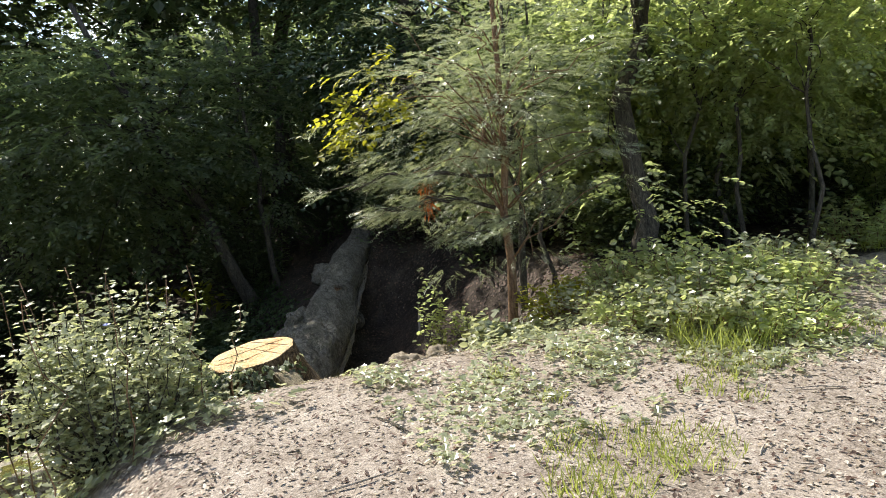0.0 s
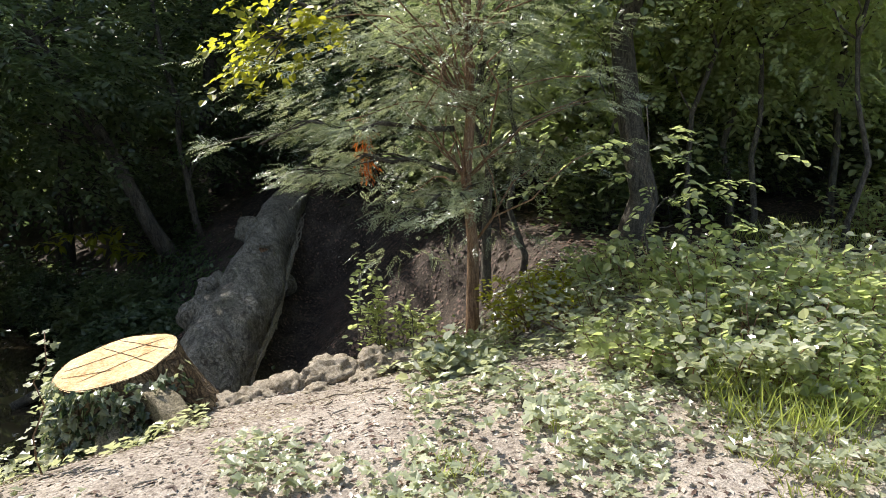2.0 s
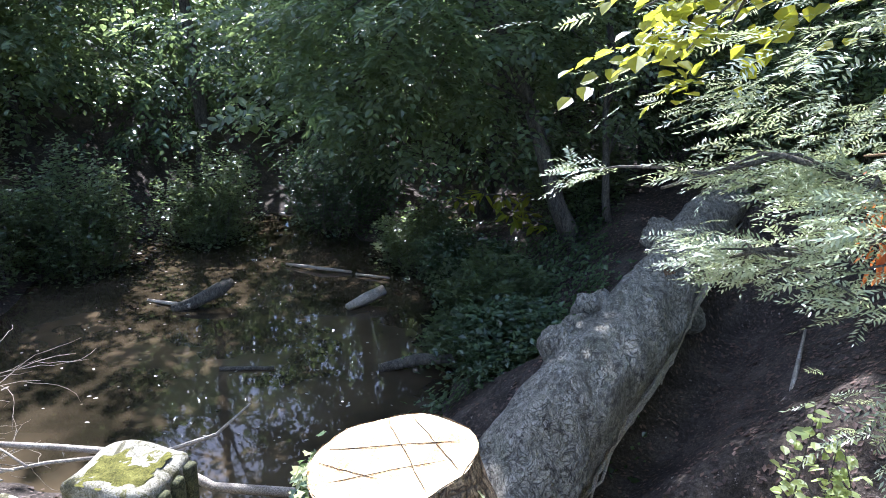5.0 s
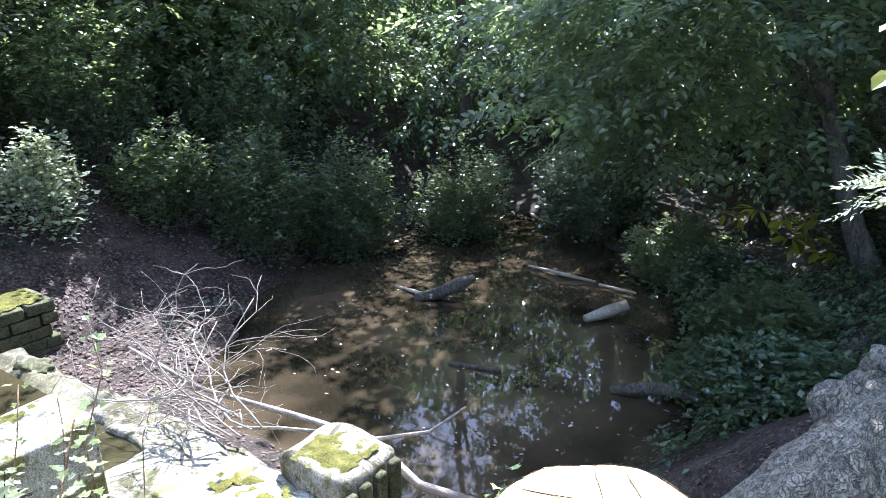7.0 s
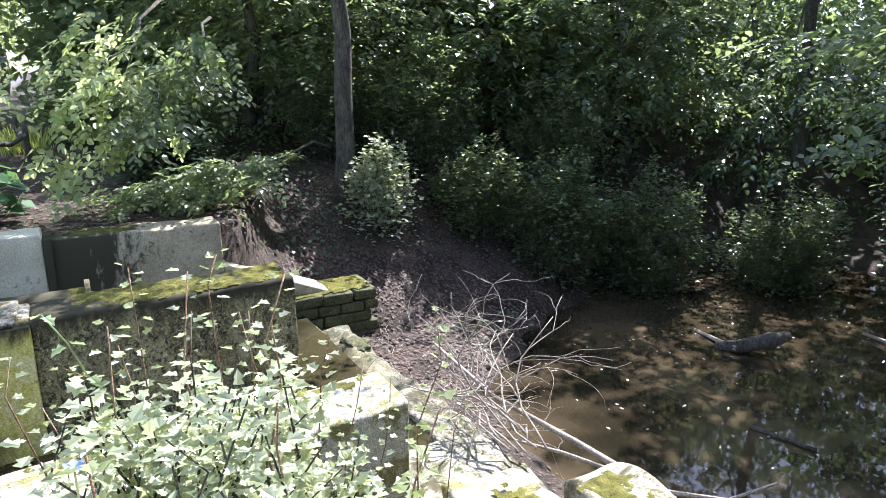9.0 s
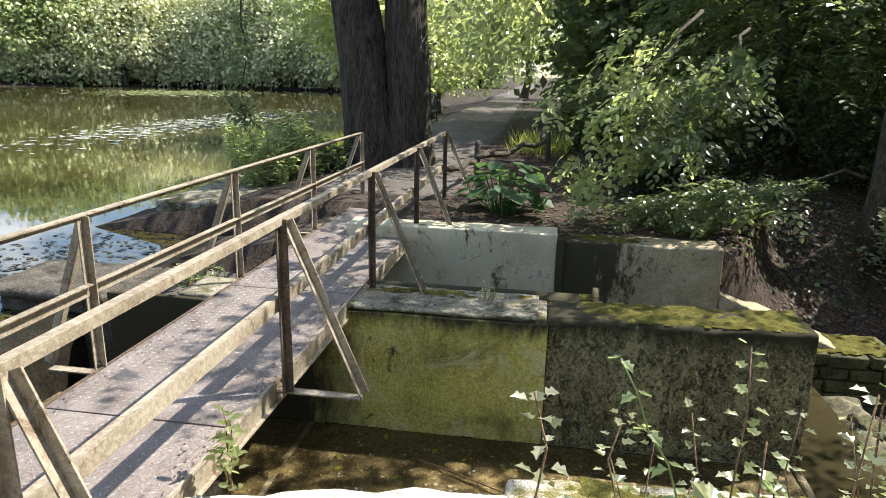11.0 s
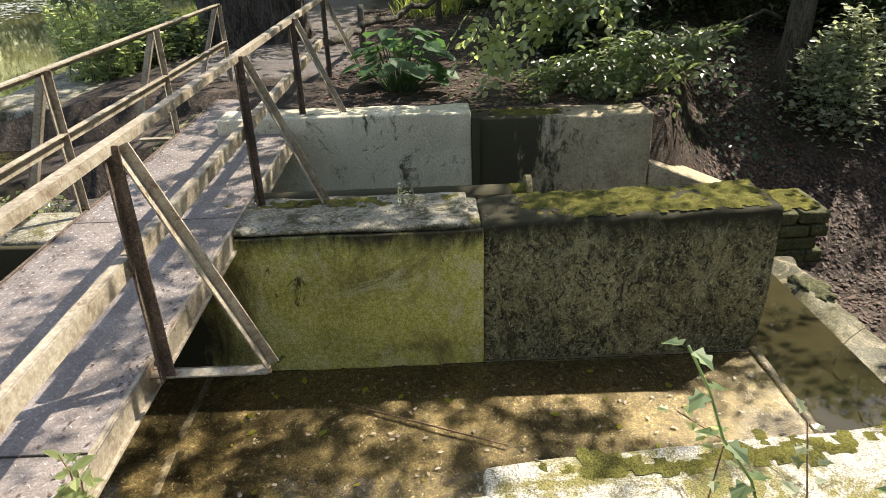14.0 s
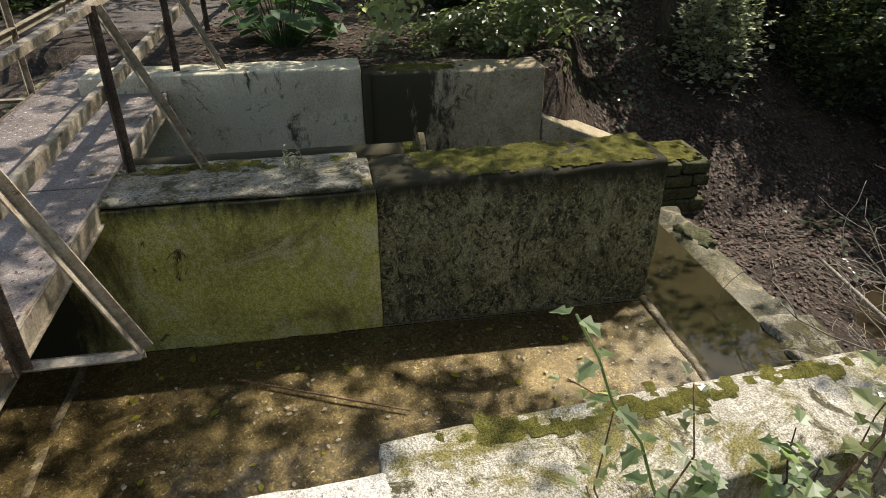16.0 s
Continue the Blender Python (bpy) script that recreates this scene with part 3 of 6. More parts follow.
def tree(name, base, height, lean, trunk_r, crown_lo, crown_r, clusters, per, cl_r, flat, leaf, bark, foliage, label, category="tree",
         seed=1, lobed=False, droop=0.3, kink=0.05, group="", shell=0.55, width=0.6, limbs=None, crown_c=None, loose=False, spray=None, limb_r=0.05):
    """A tapered, forking trunk with limbs and a crown of many separate leaves in clumps."""
    rng = np.random.default_rng(int(seed))
    root = thing(name, label, category, base, group)
    top = np.array([lean[0], lean[1], height])
    parts_of = []
    g = Geo()
    n = 9
    line = bend((0, 0, -0.25), top, n, 0, rng, kink)
    rad = trunk_r * np.linspace(1, 0.3, n)
    rad[0] *= 1.35
    g.tube(line, rad, 10, wobble=0.12)
    cc = np.array(crown_c if crown_c is not None else (lean[0] * 0.8, lean[1] * 0.8, (crown_lo + height * 1.02) / 2))
    half = np.array([crown_r, crown_r, (height * 1.05 - crown_lo) / 2])
    d = rng.normal(size=(clusters, 3))
    d /= np.linalg.norm(d, axis=1, keepdims=True)
    cen = cc + d * half * (shell + (1 - shell) * rng.random((clusters, 1))) * (0.75 + 0.4 * rng.random((clusters, 1)))
    for i in range(min(limbs if limbs is not None else 14, clusters)):
        c = cen[i]
        zt = min(max(c[2] - 0.4 * abs(np.hypot(c[0] - line[4][0], c[1] - line[4][1])), height * (0.2 + 0.5 * rng.random())), height * 0.95)
        k = int((zt + 0.25) / (height + 0.25) * (n - 1))
        s = line[k]
        r0 = min(rad[k] * 0.42, limb_r)
        b = bend(s, c, 6, 0.08 * np.linalg.norm(c - s), rng, 0.12)
        parts_of.append(Geo().tube(b, np.linspace(r0, r0 * 0.18 + 0.003, 6), 6).mesh("limb", True))
    for me in parts_of:
        part("limb", me, bark, root)
    part("trunk", g.mesh("trunk", True), bark, root)
    if spray:
        pos, off = clustered(rng, cen, max(1, per // spray[0]), cl_r * (0.6 + 0.7 * rng.random(clusters)), flat)
        out = pos - cc
        heading = out / (np.linalg.norm(out, axis=1, keepdims=True) + 1e-6) + 0.6 * off / (np.linalg.norm(off, axis=1, keepdims=True) + 1e-6) + rng.normal(size=off.shape) * 0.4
        heading[:, 2] = heading[:, 2] * 0.4 - 0.1
        pos, along, size, ups = sprays(rng, pos, heading, spray[0], spray[1], leaf, droop)
        part("crown", leaves("crown", pos, along, size, width, 0.25, lobed, 0.5, rng=rng, ups=ups), foliage, root)
        return root
    pos, off = clustered(rng, cen, per, cl_r * (0.6 + 0.7 * rng.random(clusters)), flat)
    along = off / (np.linalg.norm(off, axis=1, keepdims=True) + 1e-6) + rng.normal(size=off.shape) * 0.6
    along[:, 2] = along[:, 2] * (1.0 if loose else 0.5) - droop
    puff = off / (np.linalg.norm(off, axis=1, keepdims=True) + 1e-6) + np.array([0, 0, 0.5]) if loose else None
    part("crown", leaves("crown", pos, along, leaf * (0.6 + 0.8 * rng.random(len(pos))), width, 0.25, lobed, 0.9, rng=rng, ups=puff), foliage, root)
    return root


def shrub(name, base, radius, height, stems, per, leaf, foliage, bark, label, category="shrub", seed=1, lobed=True, upright=0.7, group="", width=0.7, jitter=0.09):
    """Stems rising and spreading from the ground, leafed along their length."""
    rng = np.random.default_rng(int(seed))
    root = thing(name, label, category, base, group)
    g = Geo()
    pos, al = [], []
    for i in range(stems):
        a = rng.random() * 2 * math.pi
        sp = radius * math.sqrt(rng.random())
        hh = height * (0.55 + 0.45 * rng.random()) * (1 - 0.35 * (sp / radius) ** 2)
        start = np.array([math.cos(a) * sp * 0.45, math.sin(a) * sp * 0.45, -0.05])
        end = np.array([math.cos(a) * sp * (1.6 - upright), math.sin(a) * sp * (1.6 - upright), hh])
        b = bend(start, end, 6, 0.05 * hh, rng, 0.16)
        g.tube(b, np.linspace(0.006, 0.002, 6), 4, caps=False)
        t = 0.12 + 0.88 * rng.random(per) ** 0.85
        idx = t * 5
        k = np.minimum(idx.astype(int), 4)
        p = b[k] + (b[k + 1] - b[k]) * (idx - k)[:, None]
        o = rng.normal(size=(per, 3)) * jitter * (1.15 - t[:, None]) + rng.normal(size=(per, 3)) * 0.012
        pos.append(p + o)
        d = rng.normal(size=(per, 3))
        d[:, 2] = np.abs(d[:, 2]) * 0.4 - 0.1
        al.append(d)
    part("stem_tangle", g.mesh("stem_tangle", True), bark, root, "", "stuff")
    pos, al = np.concatenate(pos), np.concatenate(al)
    part("foliage", leaves("foliage", pos, al, leaf * (0.55 + 0.8 * rng.random(len(pos))), width, 0.3, lobed, rng=rng), foliage, root, "", "stuff")
    return root


# ---------- ground ----------
def smooth(e0, e1, v):
    t = np.clip((v - e0) / (e1 - e0), 0, 1)
    return t * t * (3 - 2 * t)


def softmin(a, b, k=0.25):
    h = np.clip(0.5 + 0.5 * (b - a) / k, 0, 1)
    return b * (1 - h) + a * h - k * h * (1 - h)


def seg_dist(x, y, ax, ay, bx, by):
    t = np.clip(((x - ax) * (bx - ax) + (y - ay) * (by - ay)) / ((bx - ax) ** 2 + (by - ay) ** 2), 0, 1)
    return np.hypot(x - ax - t * (bx - ax), y - ay - t * (by - ay))


def pond_depth(x, y):
    """Metres inside the pond's shore (negative: on land)."""
    e = (1 - np.sqrt(((x + 40) / 38) ** 2 + ((y + 36) / 32) ** 2)) * 30
    b = np.minimum(np.minimum(-1.9 - y, x + 42), np.minimum(y + 42, -1.9 - x))
    bay = np.minimum(b, np.where(x < -8.3, -3.9 - y, b))
    return np.maximum(e, bay)


def height(x, y):
    x, y = np.asarray(x, float), np.asarray(y, float)
    plat = 0.42 - 0.74 * smooth(2.5, 4.9, y) * smooth(-3.2, -0.2, x) * (1 - smooth(2.0, 3.2, x))
    plat = plat - 0.8 * (1 - smooth(-1.9, -0.3, x)) - 1.25 * smooth(3.5, 5.0, y) * (1 - smooth(-0.3, 0.4, x)) - 0.12 * smooth(2.6, 4.6, y) * smooth(1.8, 3.2, x)
    west = 0.05 + 0.25 * (1 - smooth(-13.0, -8.0, x)) + 0.5 * smooth(2.0, 9.0, y) * (1 - smooth(-16.0, -10.0, x))
    k = smooth(4.3, 5.7, y)
    w = np.clip((x + 6.95 + 2.6 * k) / (0.08 + 2.9 * k), 0, 1)
    plat = west + (plat - west) * w
    plat = plat + 0.4 * smooth(5, 12, np.maximum(x, 0)) + 1.4 * smooth(14, 30, y)
    r = np.sqrt(((x + 3.3) / 3.15) ** 2 + ((y - 9.9) / 3.7) ** 2)
    a = np.arctan2(y - 9.9, x + 3.3)
    r = r + 0.045 * np.sin(3 * a + 1.2) + 0.03 * np.sin(7 * a) + 0.018 * np.sin(13 * a + x) + 0.012 * np.sin(29 * a + 2 * y)
    s = (r - 1) * 3.3
    bank = np.where(s > 0, -1.8 + 0.62 * s, -1.8 + 0.5 * s)
    bank = np.where((x > -2.6) & (y < 8), bank + 0.1 * s, bank)
    h = softmin(plat, np.maximum(bank, -2.4), 0.35)
    h = softmin(h, np.maximum(-1.8 + 0.6 * (seg_dist(x, y, -5.6, 11.0, -5.0, 13.8) - 1.7), -2.4), 0.3)
    h = softmin(h, -1.5 + 0.28 * np.clip(y - 7.5, 0, 3) + 0.95 * np.maximum(seg_dist(x, y, 0.9, 6.3, 2.7, 9.2) - 0.15, 0), 0.25)
    g = -1.5 + 1.15 * seg_dist(x, y, -0.4, 7.2, 2.3, 6.0)
    h = softmin(h, g, 0.3)
    pd = pond_depth(x, y)
    h = np.where(pd > -2.5, np.minimum(h, np.maximum(-0.45 - 0.22 * pd, -1.6)), h)
    chan = (x > -6.98) & (x < -2.36) & (y > -2.05) & (y < 5.6)
    h = np.where(chan, np.minimum(h, -2.0), h)
    return h


def h1(x, y):
    return float(height(x, y)) + 0.02 * noise.noise(Vector((x * 1.7, y * 1.7, 0)))


def axis_steps(lo, a, b, hi, fine):
    left = -(np.geomspace(1, 1 + a - lo, 26) - 1)[::-1] + a
    right = (np.geomspace(1, 1 + hi - b, 26) - 1) + b
    return np.concatenate([left[:-1], np.arange(a, b, fine), right])


gx, gy = axis_steps(-600, -13, 8, 600, 0.11), axis_steps(-600, -5, 15, 600, 0.11)
GX, GY = np.meshgrid(gx, gy)
GZ = height(GX, GY)
bump_z = np.array([noise.noise(Vector((a * 1.7, b * 1.7, 0))) * 0.02 + noise.noise(Vector((a * 5.5, b * 5.5, 4))) * 0.012 for a, b in zip(GX.ravel(), GY.ravel())])
verts = np.stack([GX.ravel(), GY.ravel(), GZ.ravel() + bump_z], 1)
ny, nx = GX.shape
ii = (np.arange(ny - 1)[:, None] * nx + np.arange(nx - 1)[None, :]).ravel()
quads = np.stack([ii, ii + 1, ii + nx + 1, ii + nx], 1)
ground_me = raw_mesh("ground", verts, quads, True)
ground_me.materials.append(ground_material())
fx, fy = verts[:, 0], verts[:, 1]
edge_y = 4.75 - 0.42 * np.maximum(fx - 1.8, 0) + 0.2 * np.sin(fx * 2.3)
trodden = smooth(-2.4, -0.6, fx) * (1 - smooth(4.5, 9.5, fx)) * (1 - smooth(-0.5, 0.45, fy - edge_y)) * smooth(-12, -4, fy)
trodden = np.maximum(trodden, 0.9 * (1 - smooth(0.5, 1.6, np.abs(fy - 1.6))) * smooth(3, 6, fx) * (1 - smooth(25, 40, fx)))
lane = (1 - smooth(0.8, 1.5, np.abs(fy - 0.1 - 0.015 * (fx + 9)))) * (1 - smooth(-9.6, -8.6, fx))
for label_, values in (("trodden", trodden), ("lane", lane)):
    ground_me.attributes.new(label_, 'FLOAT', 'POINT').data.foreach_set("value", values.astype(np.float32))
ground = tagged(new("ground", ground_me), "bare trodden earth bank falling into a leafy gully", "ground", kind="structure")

# ---------- water ----------
def water_sheet(name, z, inside, lo, hi, step, material, label):
    xs, ys = np.arange(lo[0], hi[0], step), np.arange(lo[1], hi[1], step)
    X, Y = np.meshgrid(xs, ys)
    v = np.stack([X.ravel(), Y.ravel(), np.full(X.size, z)], 1)
    q0 = (np.arange(len(ys) - 1)[:, None] * len(xs) + np.arange(len(xs) - 1)[None, :]).ravel()
    q = np.stack([q0, q0 + 1, q0 + len(xs) + 1, q0 + len(xs)], 1)
    c = v[q].mean(1)
    keep = inside(c[:, 0], c[:, 1])
    return tagged(part(name, raw_mesh(name, v, q[keep]), material), label, "water", kind="structure")


water_sheet("water_pond", -0.5, lambda x, y: pond_depth(x, y) > -1.2, (-82, -72), (1, -1.95), 0.5, POND, "still olive green pond reflecting trees and sky")
water_sheet("water_pool", -1.8, lambda x, y: np.hypot((x + 3.6) / 5.4, (y - 10.4) / 6.2) < 1, (-9.2, 4.4), (2, 16.8), 0.4, POOL, "dark murky pool in the shaded gully")

# ---------- spillway walls ----------
def wall(name, label):
    return thing(name, label, "wall", kind="structure")


def moss_pad(lo, hi, z, n, seed, parent, size=0.022):
    """Low cushions of moss lying on a wall top."""
    rng = np.random.default_rng(int(seed))
    xs, ys = np.arange(lo[0], hi[0] + 0.001, size), np.arange(lo[1], hi[1] + 0.001, size)
    X, Y = np.meshgrid(xs, ys)
    Z = np.array([0.024 * noise.noise(Vector((a * 3.2 + seed, b * 2.2, 0))) + 0.03 * noise.noise(Vector((a * 14, b * 14, seed))) + 0.01 * noise.noise(Vector((a * 40, b * 40, seed))) for a, b in zip(X.ravel(), Y.ravel())])
    edge = np.minimum(np.minimum(X.ravel() - lo[0], hi[0] - X.ravel()) * 1.6, np.minimum(Y.ravel() - lo[1], hi[1] - Y.ravel()))
    Z = Z + n - 0.03 * (1 - np.clip(edge / 0.12, 0, 1))
    v = np.stack([X.ravel() + rng.normal(size=X.size) * 0.004, Y.ravel() + rng.normal(size=X.size) * 0.004, z + Z], 1)
    q0 = (np.arange(len(ys) - 1)[:, None] * len(xs) + np.arange(len(xs) - 1)[None, :]).ravel()
    q = np.stack([q0, q0 + 1, q0 + len(xs) + 1, q0 + len(xs)], 1)
    rise = np.clip(Z, 0, 1)
    v[:, 2] = z - 0.004 + np.minimum(rise, 0.03) * 0.8
    q = q[(rise[q] > 0).any(1)]
    return part("moss", raw_mesh("moss", v, q, True), MOSS, parent, "yellow-green moss cushion", "stuff")


mid = wall("wall_mid", "weathered concrete spillway wall with mossy top")
bm = worn_block((-5.16, 2.47, -2.0), (-4.64, 4.42, -0.03), 0.07, 0.03, 0.016, 2.0, 0.04)
for v in bm.verts:
    if v.co.z > -0.5:
        v.co.z += 0.024 * (v.co.y - 2.47)
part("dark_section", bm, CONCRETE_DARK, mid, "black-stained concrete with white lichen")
part("core", worn_block((-5.16, -0.6, -2.0), (-4.66, 2.47, -0.035), 0.13, 0.02, 0.008, 4.0), CONCRETE_GRAVEL, mid)
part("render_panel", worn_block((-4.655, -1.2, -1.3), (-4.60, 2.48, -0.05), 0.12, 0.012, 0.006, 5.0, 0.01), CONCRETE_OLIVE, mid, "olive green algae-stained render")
part("coping", worn_block((-5.2, 0.4, -0.04), (-4.62, 2.4, -0.012), 0.08, 0.012, 0.010, 8.0, 0.02), CONCRETE_GRAVEL, mid)
m = moss_pad((-5.15, 2.75), (-4.66, 4.4), -0.026, 0.016, 3.0, mid)
for v in m.data.vertices:
    v.co.z += 0.024 * (v.co.y - 2.47)
moss_pad((-5.18, 0.5), (-4.95, 2.4), -0.008, -0.004, 7.0, mid)

far = wall("wall_far", "pale rendered and stained concrete spillway wall")
part("render_panel", worn_block((-7.2, 0.2, -2.0), (-6.83, 2.56, 0.14), 0.13, 0.02, 0.008, 11.0, 0.02), CONCRETE_PALE, far, "pale grey-white render")
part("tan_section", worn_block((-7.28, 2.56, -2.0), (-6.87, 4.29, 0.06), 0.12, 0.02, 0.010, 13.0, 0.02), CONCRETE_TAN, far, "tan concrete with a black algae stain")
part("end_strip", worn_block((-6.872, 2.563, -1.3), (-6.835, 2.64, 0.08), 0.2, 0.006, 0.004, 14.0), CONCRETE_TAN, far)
moss_pad((-7.26, 2.7), (-6.9, 3.5), 0.063, 0.008, 5.0, far)
bm = worn_block((-7.35, 4.3, -2.0), (-6.85, 5.6, -0.42), 0.14, 0.02, 0.01, 15.0)
for v in bm.verts:
    if v.co.z > -1.2:
        v.co.z -= 0.42 * (v.co.y - 4.3)
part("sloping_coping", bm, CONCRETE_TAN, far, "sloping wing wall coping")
wing = wall("wall_wing", "mossy dark stone wing wall beside the pool")
rngw = np.random.default_rng(31)
rows_n = 7
for r in range(rows_n):
    z0 = -1.95 + r * 0.143
    y0 = 4.6 - 0.2 * (r % 2)
    while y0 < 6.05:
        ln = 0.26 + 0.22 * rngw.random()
        part("stone", worn_block((-7.38, y0, z0), (-6.74 + 0.03 * rngw.random(), min(y0 + ln, 6.15) - 0.012, z0 + 0.133), 0.2, 0.018, 0.02, y0 * 3 + r), MASONRY, wing)
        y0 += ln
moss_pad((-7.35, 4.9), (-6.75, 6.1), -0.945, 0.015, 9.0, wing)

near = wall("wall_near", "sunlit concrete spillway wall with mossy edge")
bm = worn_block((-2.62, 2.3, -2.0), (-2.18, 4.3, -0.03), 0.1, 0.022, 0.010, 17.0, 0.03)
for v in bm.verts:
    v.co.x -= 0.075 * (v.co.y - 2.9)
part("wall_body", bm, CONCRETE_TOP, near)
bm = worn_block((-2.52, 0.9, -2.0), (-1.5, 2.38, -0.035), 0.08, 0.02, 0.014, 19.0, 0.05)
for v in bm.verts:
    v.co.x += (0.08 + 0.3 * max(0, (2.38 - v.co.y) / 1.48) ** 2) * max(0, (-1.5 - v.co.x) / 1.08)
part("landing_slab", bm, CONCRETE_WHITE, near, "bleached concrete landing slab")
# abutment colour holds wetness and the shade below the bridge side
part("abutment", worn_block((-2.5, -2.3, -2.0), (-1.2, 0.92, -0.16), 0.16, 0.03, 0.02, 23.0, 0.04), WET_SHADE, near)
m = moss_pad((-2.68, 2.42), (-2.48, 4.25), -0.026, 0.004, 12.0, near)
for v in m.data.vertices:
    v.co.x -= 0.075 * (v.co.y - 2.9) - 0.03

# apron of the near channel, its lip and the lower sill
apron = thing("floor_apron", "silt-brown concrete spillway apron with a film of water", "floor", kind="structure")
part("slab", worn_block((-4.7, -1.9, -1.5), (-2.4, 4.42, -1.075), 0.16, 0.02, 0.008, 27.0), APRON, apron)
part("lower_slab", worn_block((-6.95, 4.40, -2.0), (-2.3, 5.25, -1.24), 0.13, 0.05, 0.02, 29.0, 0.06), SILT, apron)
part("dry_apron", worn_block((-3.45, 4.44, -1.6), (-2.2, 5.2, -1.135), 0.07, 0.03, 0.03, 30.0, 0.05), CONCRETE_GRAVEL, apron, "dry pale concrete by the sill")
part("lip", worn_block((-4.66, 4.36, -1.3), (-2.5, 4.43, -1.058), 0.08, 0.02, 0.02, 33.0, 0.03), APRON, apron)
part("sill", worn_block((-6.2, 5.12, -2.1), (-4.3, 5.5, -1.17), 0.06, 0.03, 0.05, 35.0, 0.16), SILT, apron, "brown silted stone sill")
part("sill", worn_block((-4.32, 5.14, -2.1), (-2.2, 5.56, -1.14), 0.05, 0.03, 0.05, 36.0, 0.16), CONCRETE_GRAVEL, apron, "broken pale stone sill")
part("far_channel_slab", worn_block((-6.9, -1.9, -1.6), (-5.1, 4.42, -1.1), 0.25, 0.02, 0.01, 37.0), SILT, apron)
part("joint_strip", worn_block((-4.62, 0.55, -1.2), (-2.55, 0.6, -1.07), 0.1, 0.008, 0.012, 39.0), STONE_PALE, apron)
tagged(part("water_film", Geo().box((-4.6, -1.75, -1.09), (-2.5, 4.37, -1.062)), FILM), "thin clear water over the apron", "water", kind="structure").visible_shadow = False
tagged(part("water_step", Geo().box((-6.8, 4.42, -1.28), (-2.6, 5.16, -1.17)), STEP_WATER), "shallow water on the lower step", "water", kind="structure").visible_shadow = False

# weirs, pier and slabs on the pond side
weir = wall("wall_weir", "wet weir wall holding the pond, blackened for shade")
part("crest", worn_block((-5.2, -2.12, -1.6), (-2.3, -1.85, -0.47), 0.16, 0.03, 0.015, 41.0), WET_SHADE, weir)
part("crest", worn_block((-8.4, -2.12, -1.6), (-5.9, -1.85, -0.47), 0.2, 0.03, 0.015, 43.0), WET_SHADE, weir)
pier = thing("stone_pier", "dark stone pier with weeds beside the footbridge", "pier", kind="structure")
part("pier_body", worn_block((-6.05, -2.75, -1.7), (-5.1, -0.28, -0.36), 0.15, 0.05, 0.04, 45.0, 0.05), PIER_STONE, pier)
part("cap_stone", worn_block((-6.1, -2.95, -0.37), (-5.05, -1.6, -0.27), 0.12, 0.04, 0.03, 47.0, 0.04), PIER_STONE, pier)
part("cap_stone", worn_block((-6.08, -1.57, -0.37), (-5.08, -0.26, -0.28), 0.12, 0.04, 0.03, 49.0, 0.04), PIER_STONE, pier)
slab = thing("concrete_landing", "worn concrete landing slab below the oak", "slab", kind="structure")
part("slab_body", worn_block((-11.2, -3.2, -1.6), (-8.5, -0.35, -0.06), 0.22, 0.05, 0.02, 51.0, 0.05), CONCRETE_GRAVEL, slab)
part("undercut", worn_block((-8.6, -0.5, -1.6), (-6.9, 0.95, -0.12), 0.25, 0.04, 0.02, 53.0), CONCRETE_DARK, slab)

# ---------- footbridge ----------
bridge = thing("footbridge", "narrow steel footbridge with cream handrails and tread-plate deck", "bridge", (0, 0, 0))
joints = [-1.15, -2.68, -4.85, -7.05, -9.35]


def tread_bars(x0, x1):
    """Raised lozenges of tread plate, in alternating directions."""
    v, f = [], []
    pitch = 0.052
    nx_, ny_ = int((x0 - x1) / pitch), int(1.06 / pitch)
    for i in range(nx_):
        for j in range(ny_):
            cx, cy = x1 + (i + 0.5) * pitch, -0.17 + (j + 0.5) * pitch
            a = radians(45 if (i + j) % 2 else -45)
            ux, uy = math.cos(a) * 0.017, math.sin(a) * 0.017
            wx, wy = -math.sin(a) * 0.0048, math.cos(a) * 0.0048
            n = len(v)
            v += [(cx - ux, cy - uy, 0), (cx + wx, cy + wy, 0), (cx + ux, cy + uy, 0), (cx - wx, cy - wy, 0), (cx - ux * 0.4, cy - uy * 0.4, 0.0026), (cx + ux * 0.4, cy + uy * 0.4, 0.0026)]
            f += [(n, n + 4, n + 1), (n + 4, n + 5, n + 1), (n + 5, n + 2, n + 1), (n, n + 3, n + 4), (n + 3, n + 5, n + 4), (n + 3, n + 2, n + 5)]
    return raw_mesh("tread_pattern", v, f)


for a, b in zip(joints, joints[1:]):
    p = part("deck_plate", worn_block((b + 0.006, -0.2, -0.012), (a - 0.006, 0.9, 0.0), 0.3, 0.003, 0.003, a), PLATE, bridge, "grey-brown tread plate")
    part("tread_pattern", tread_bars(a - 0.02, b + 0.02), TREAD, p, "", "stuff")
for y in (-0.21, 0.885):
    g = Geo().box((-9.35, y - 0.006, -0.13), (-1.15, y + 0.012, 0.008)).box((-9.35, y - 0.03, -0.13), (-1.15, y + 0.03, -0.118))
    part("side_beam", g, PAINT if y > 0 else STEEL_DARK, bridge)


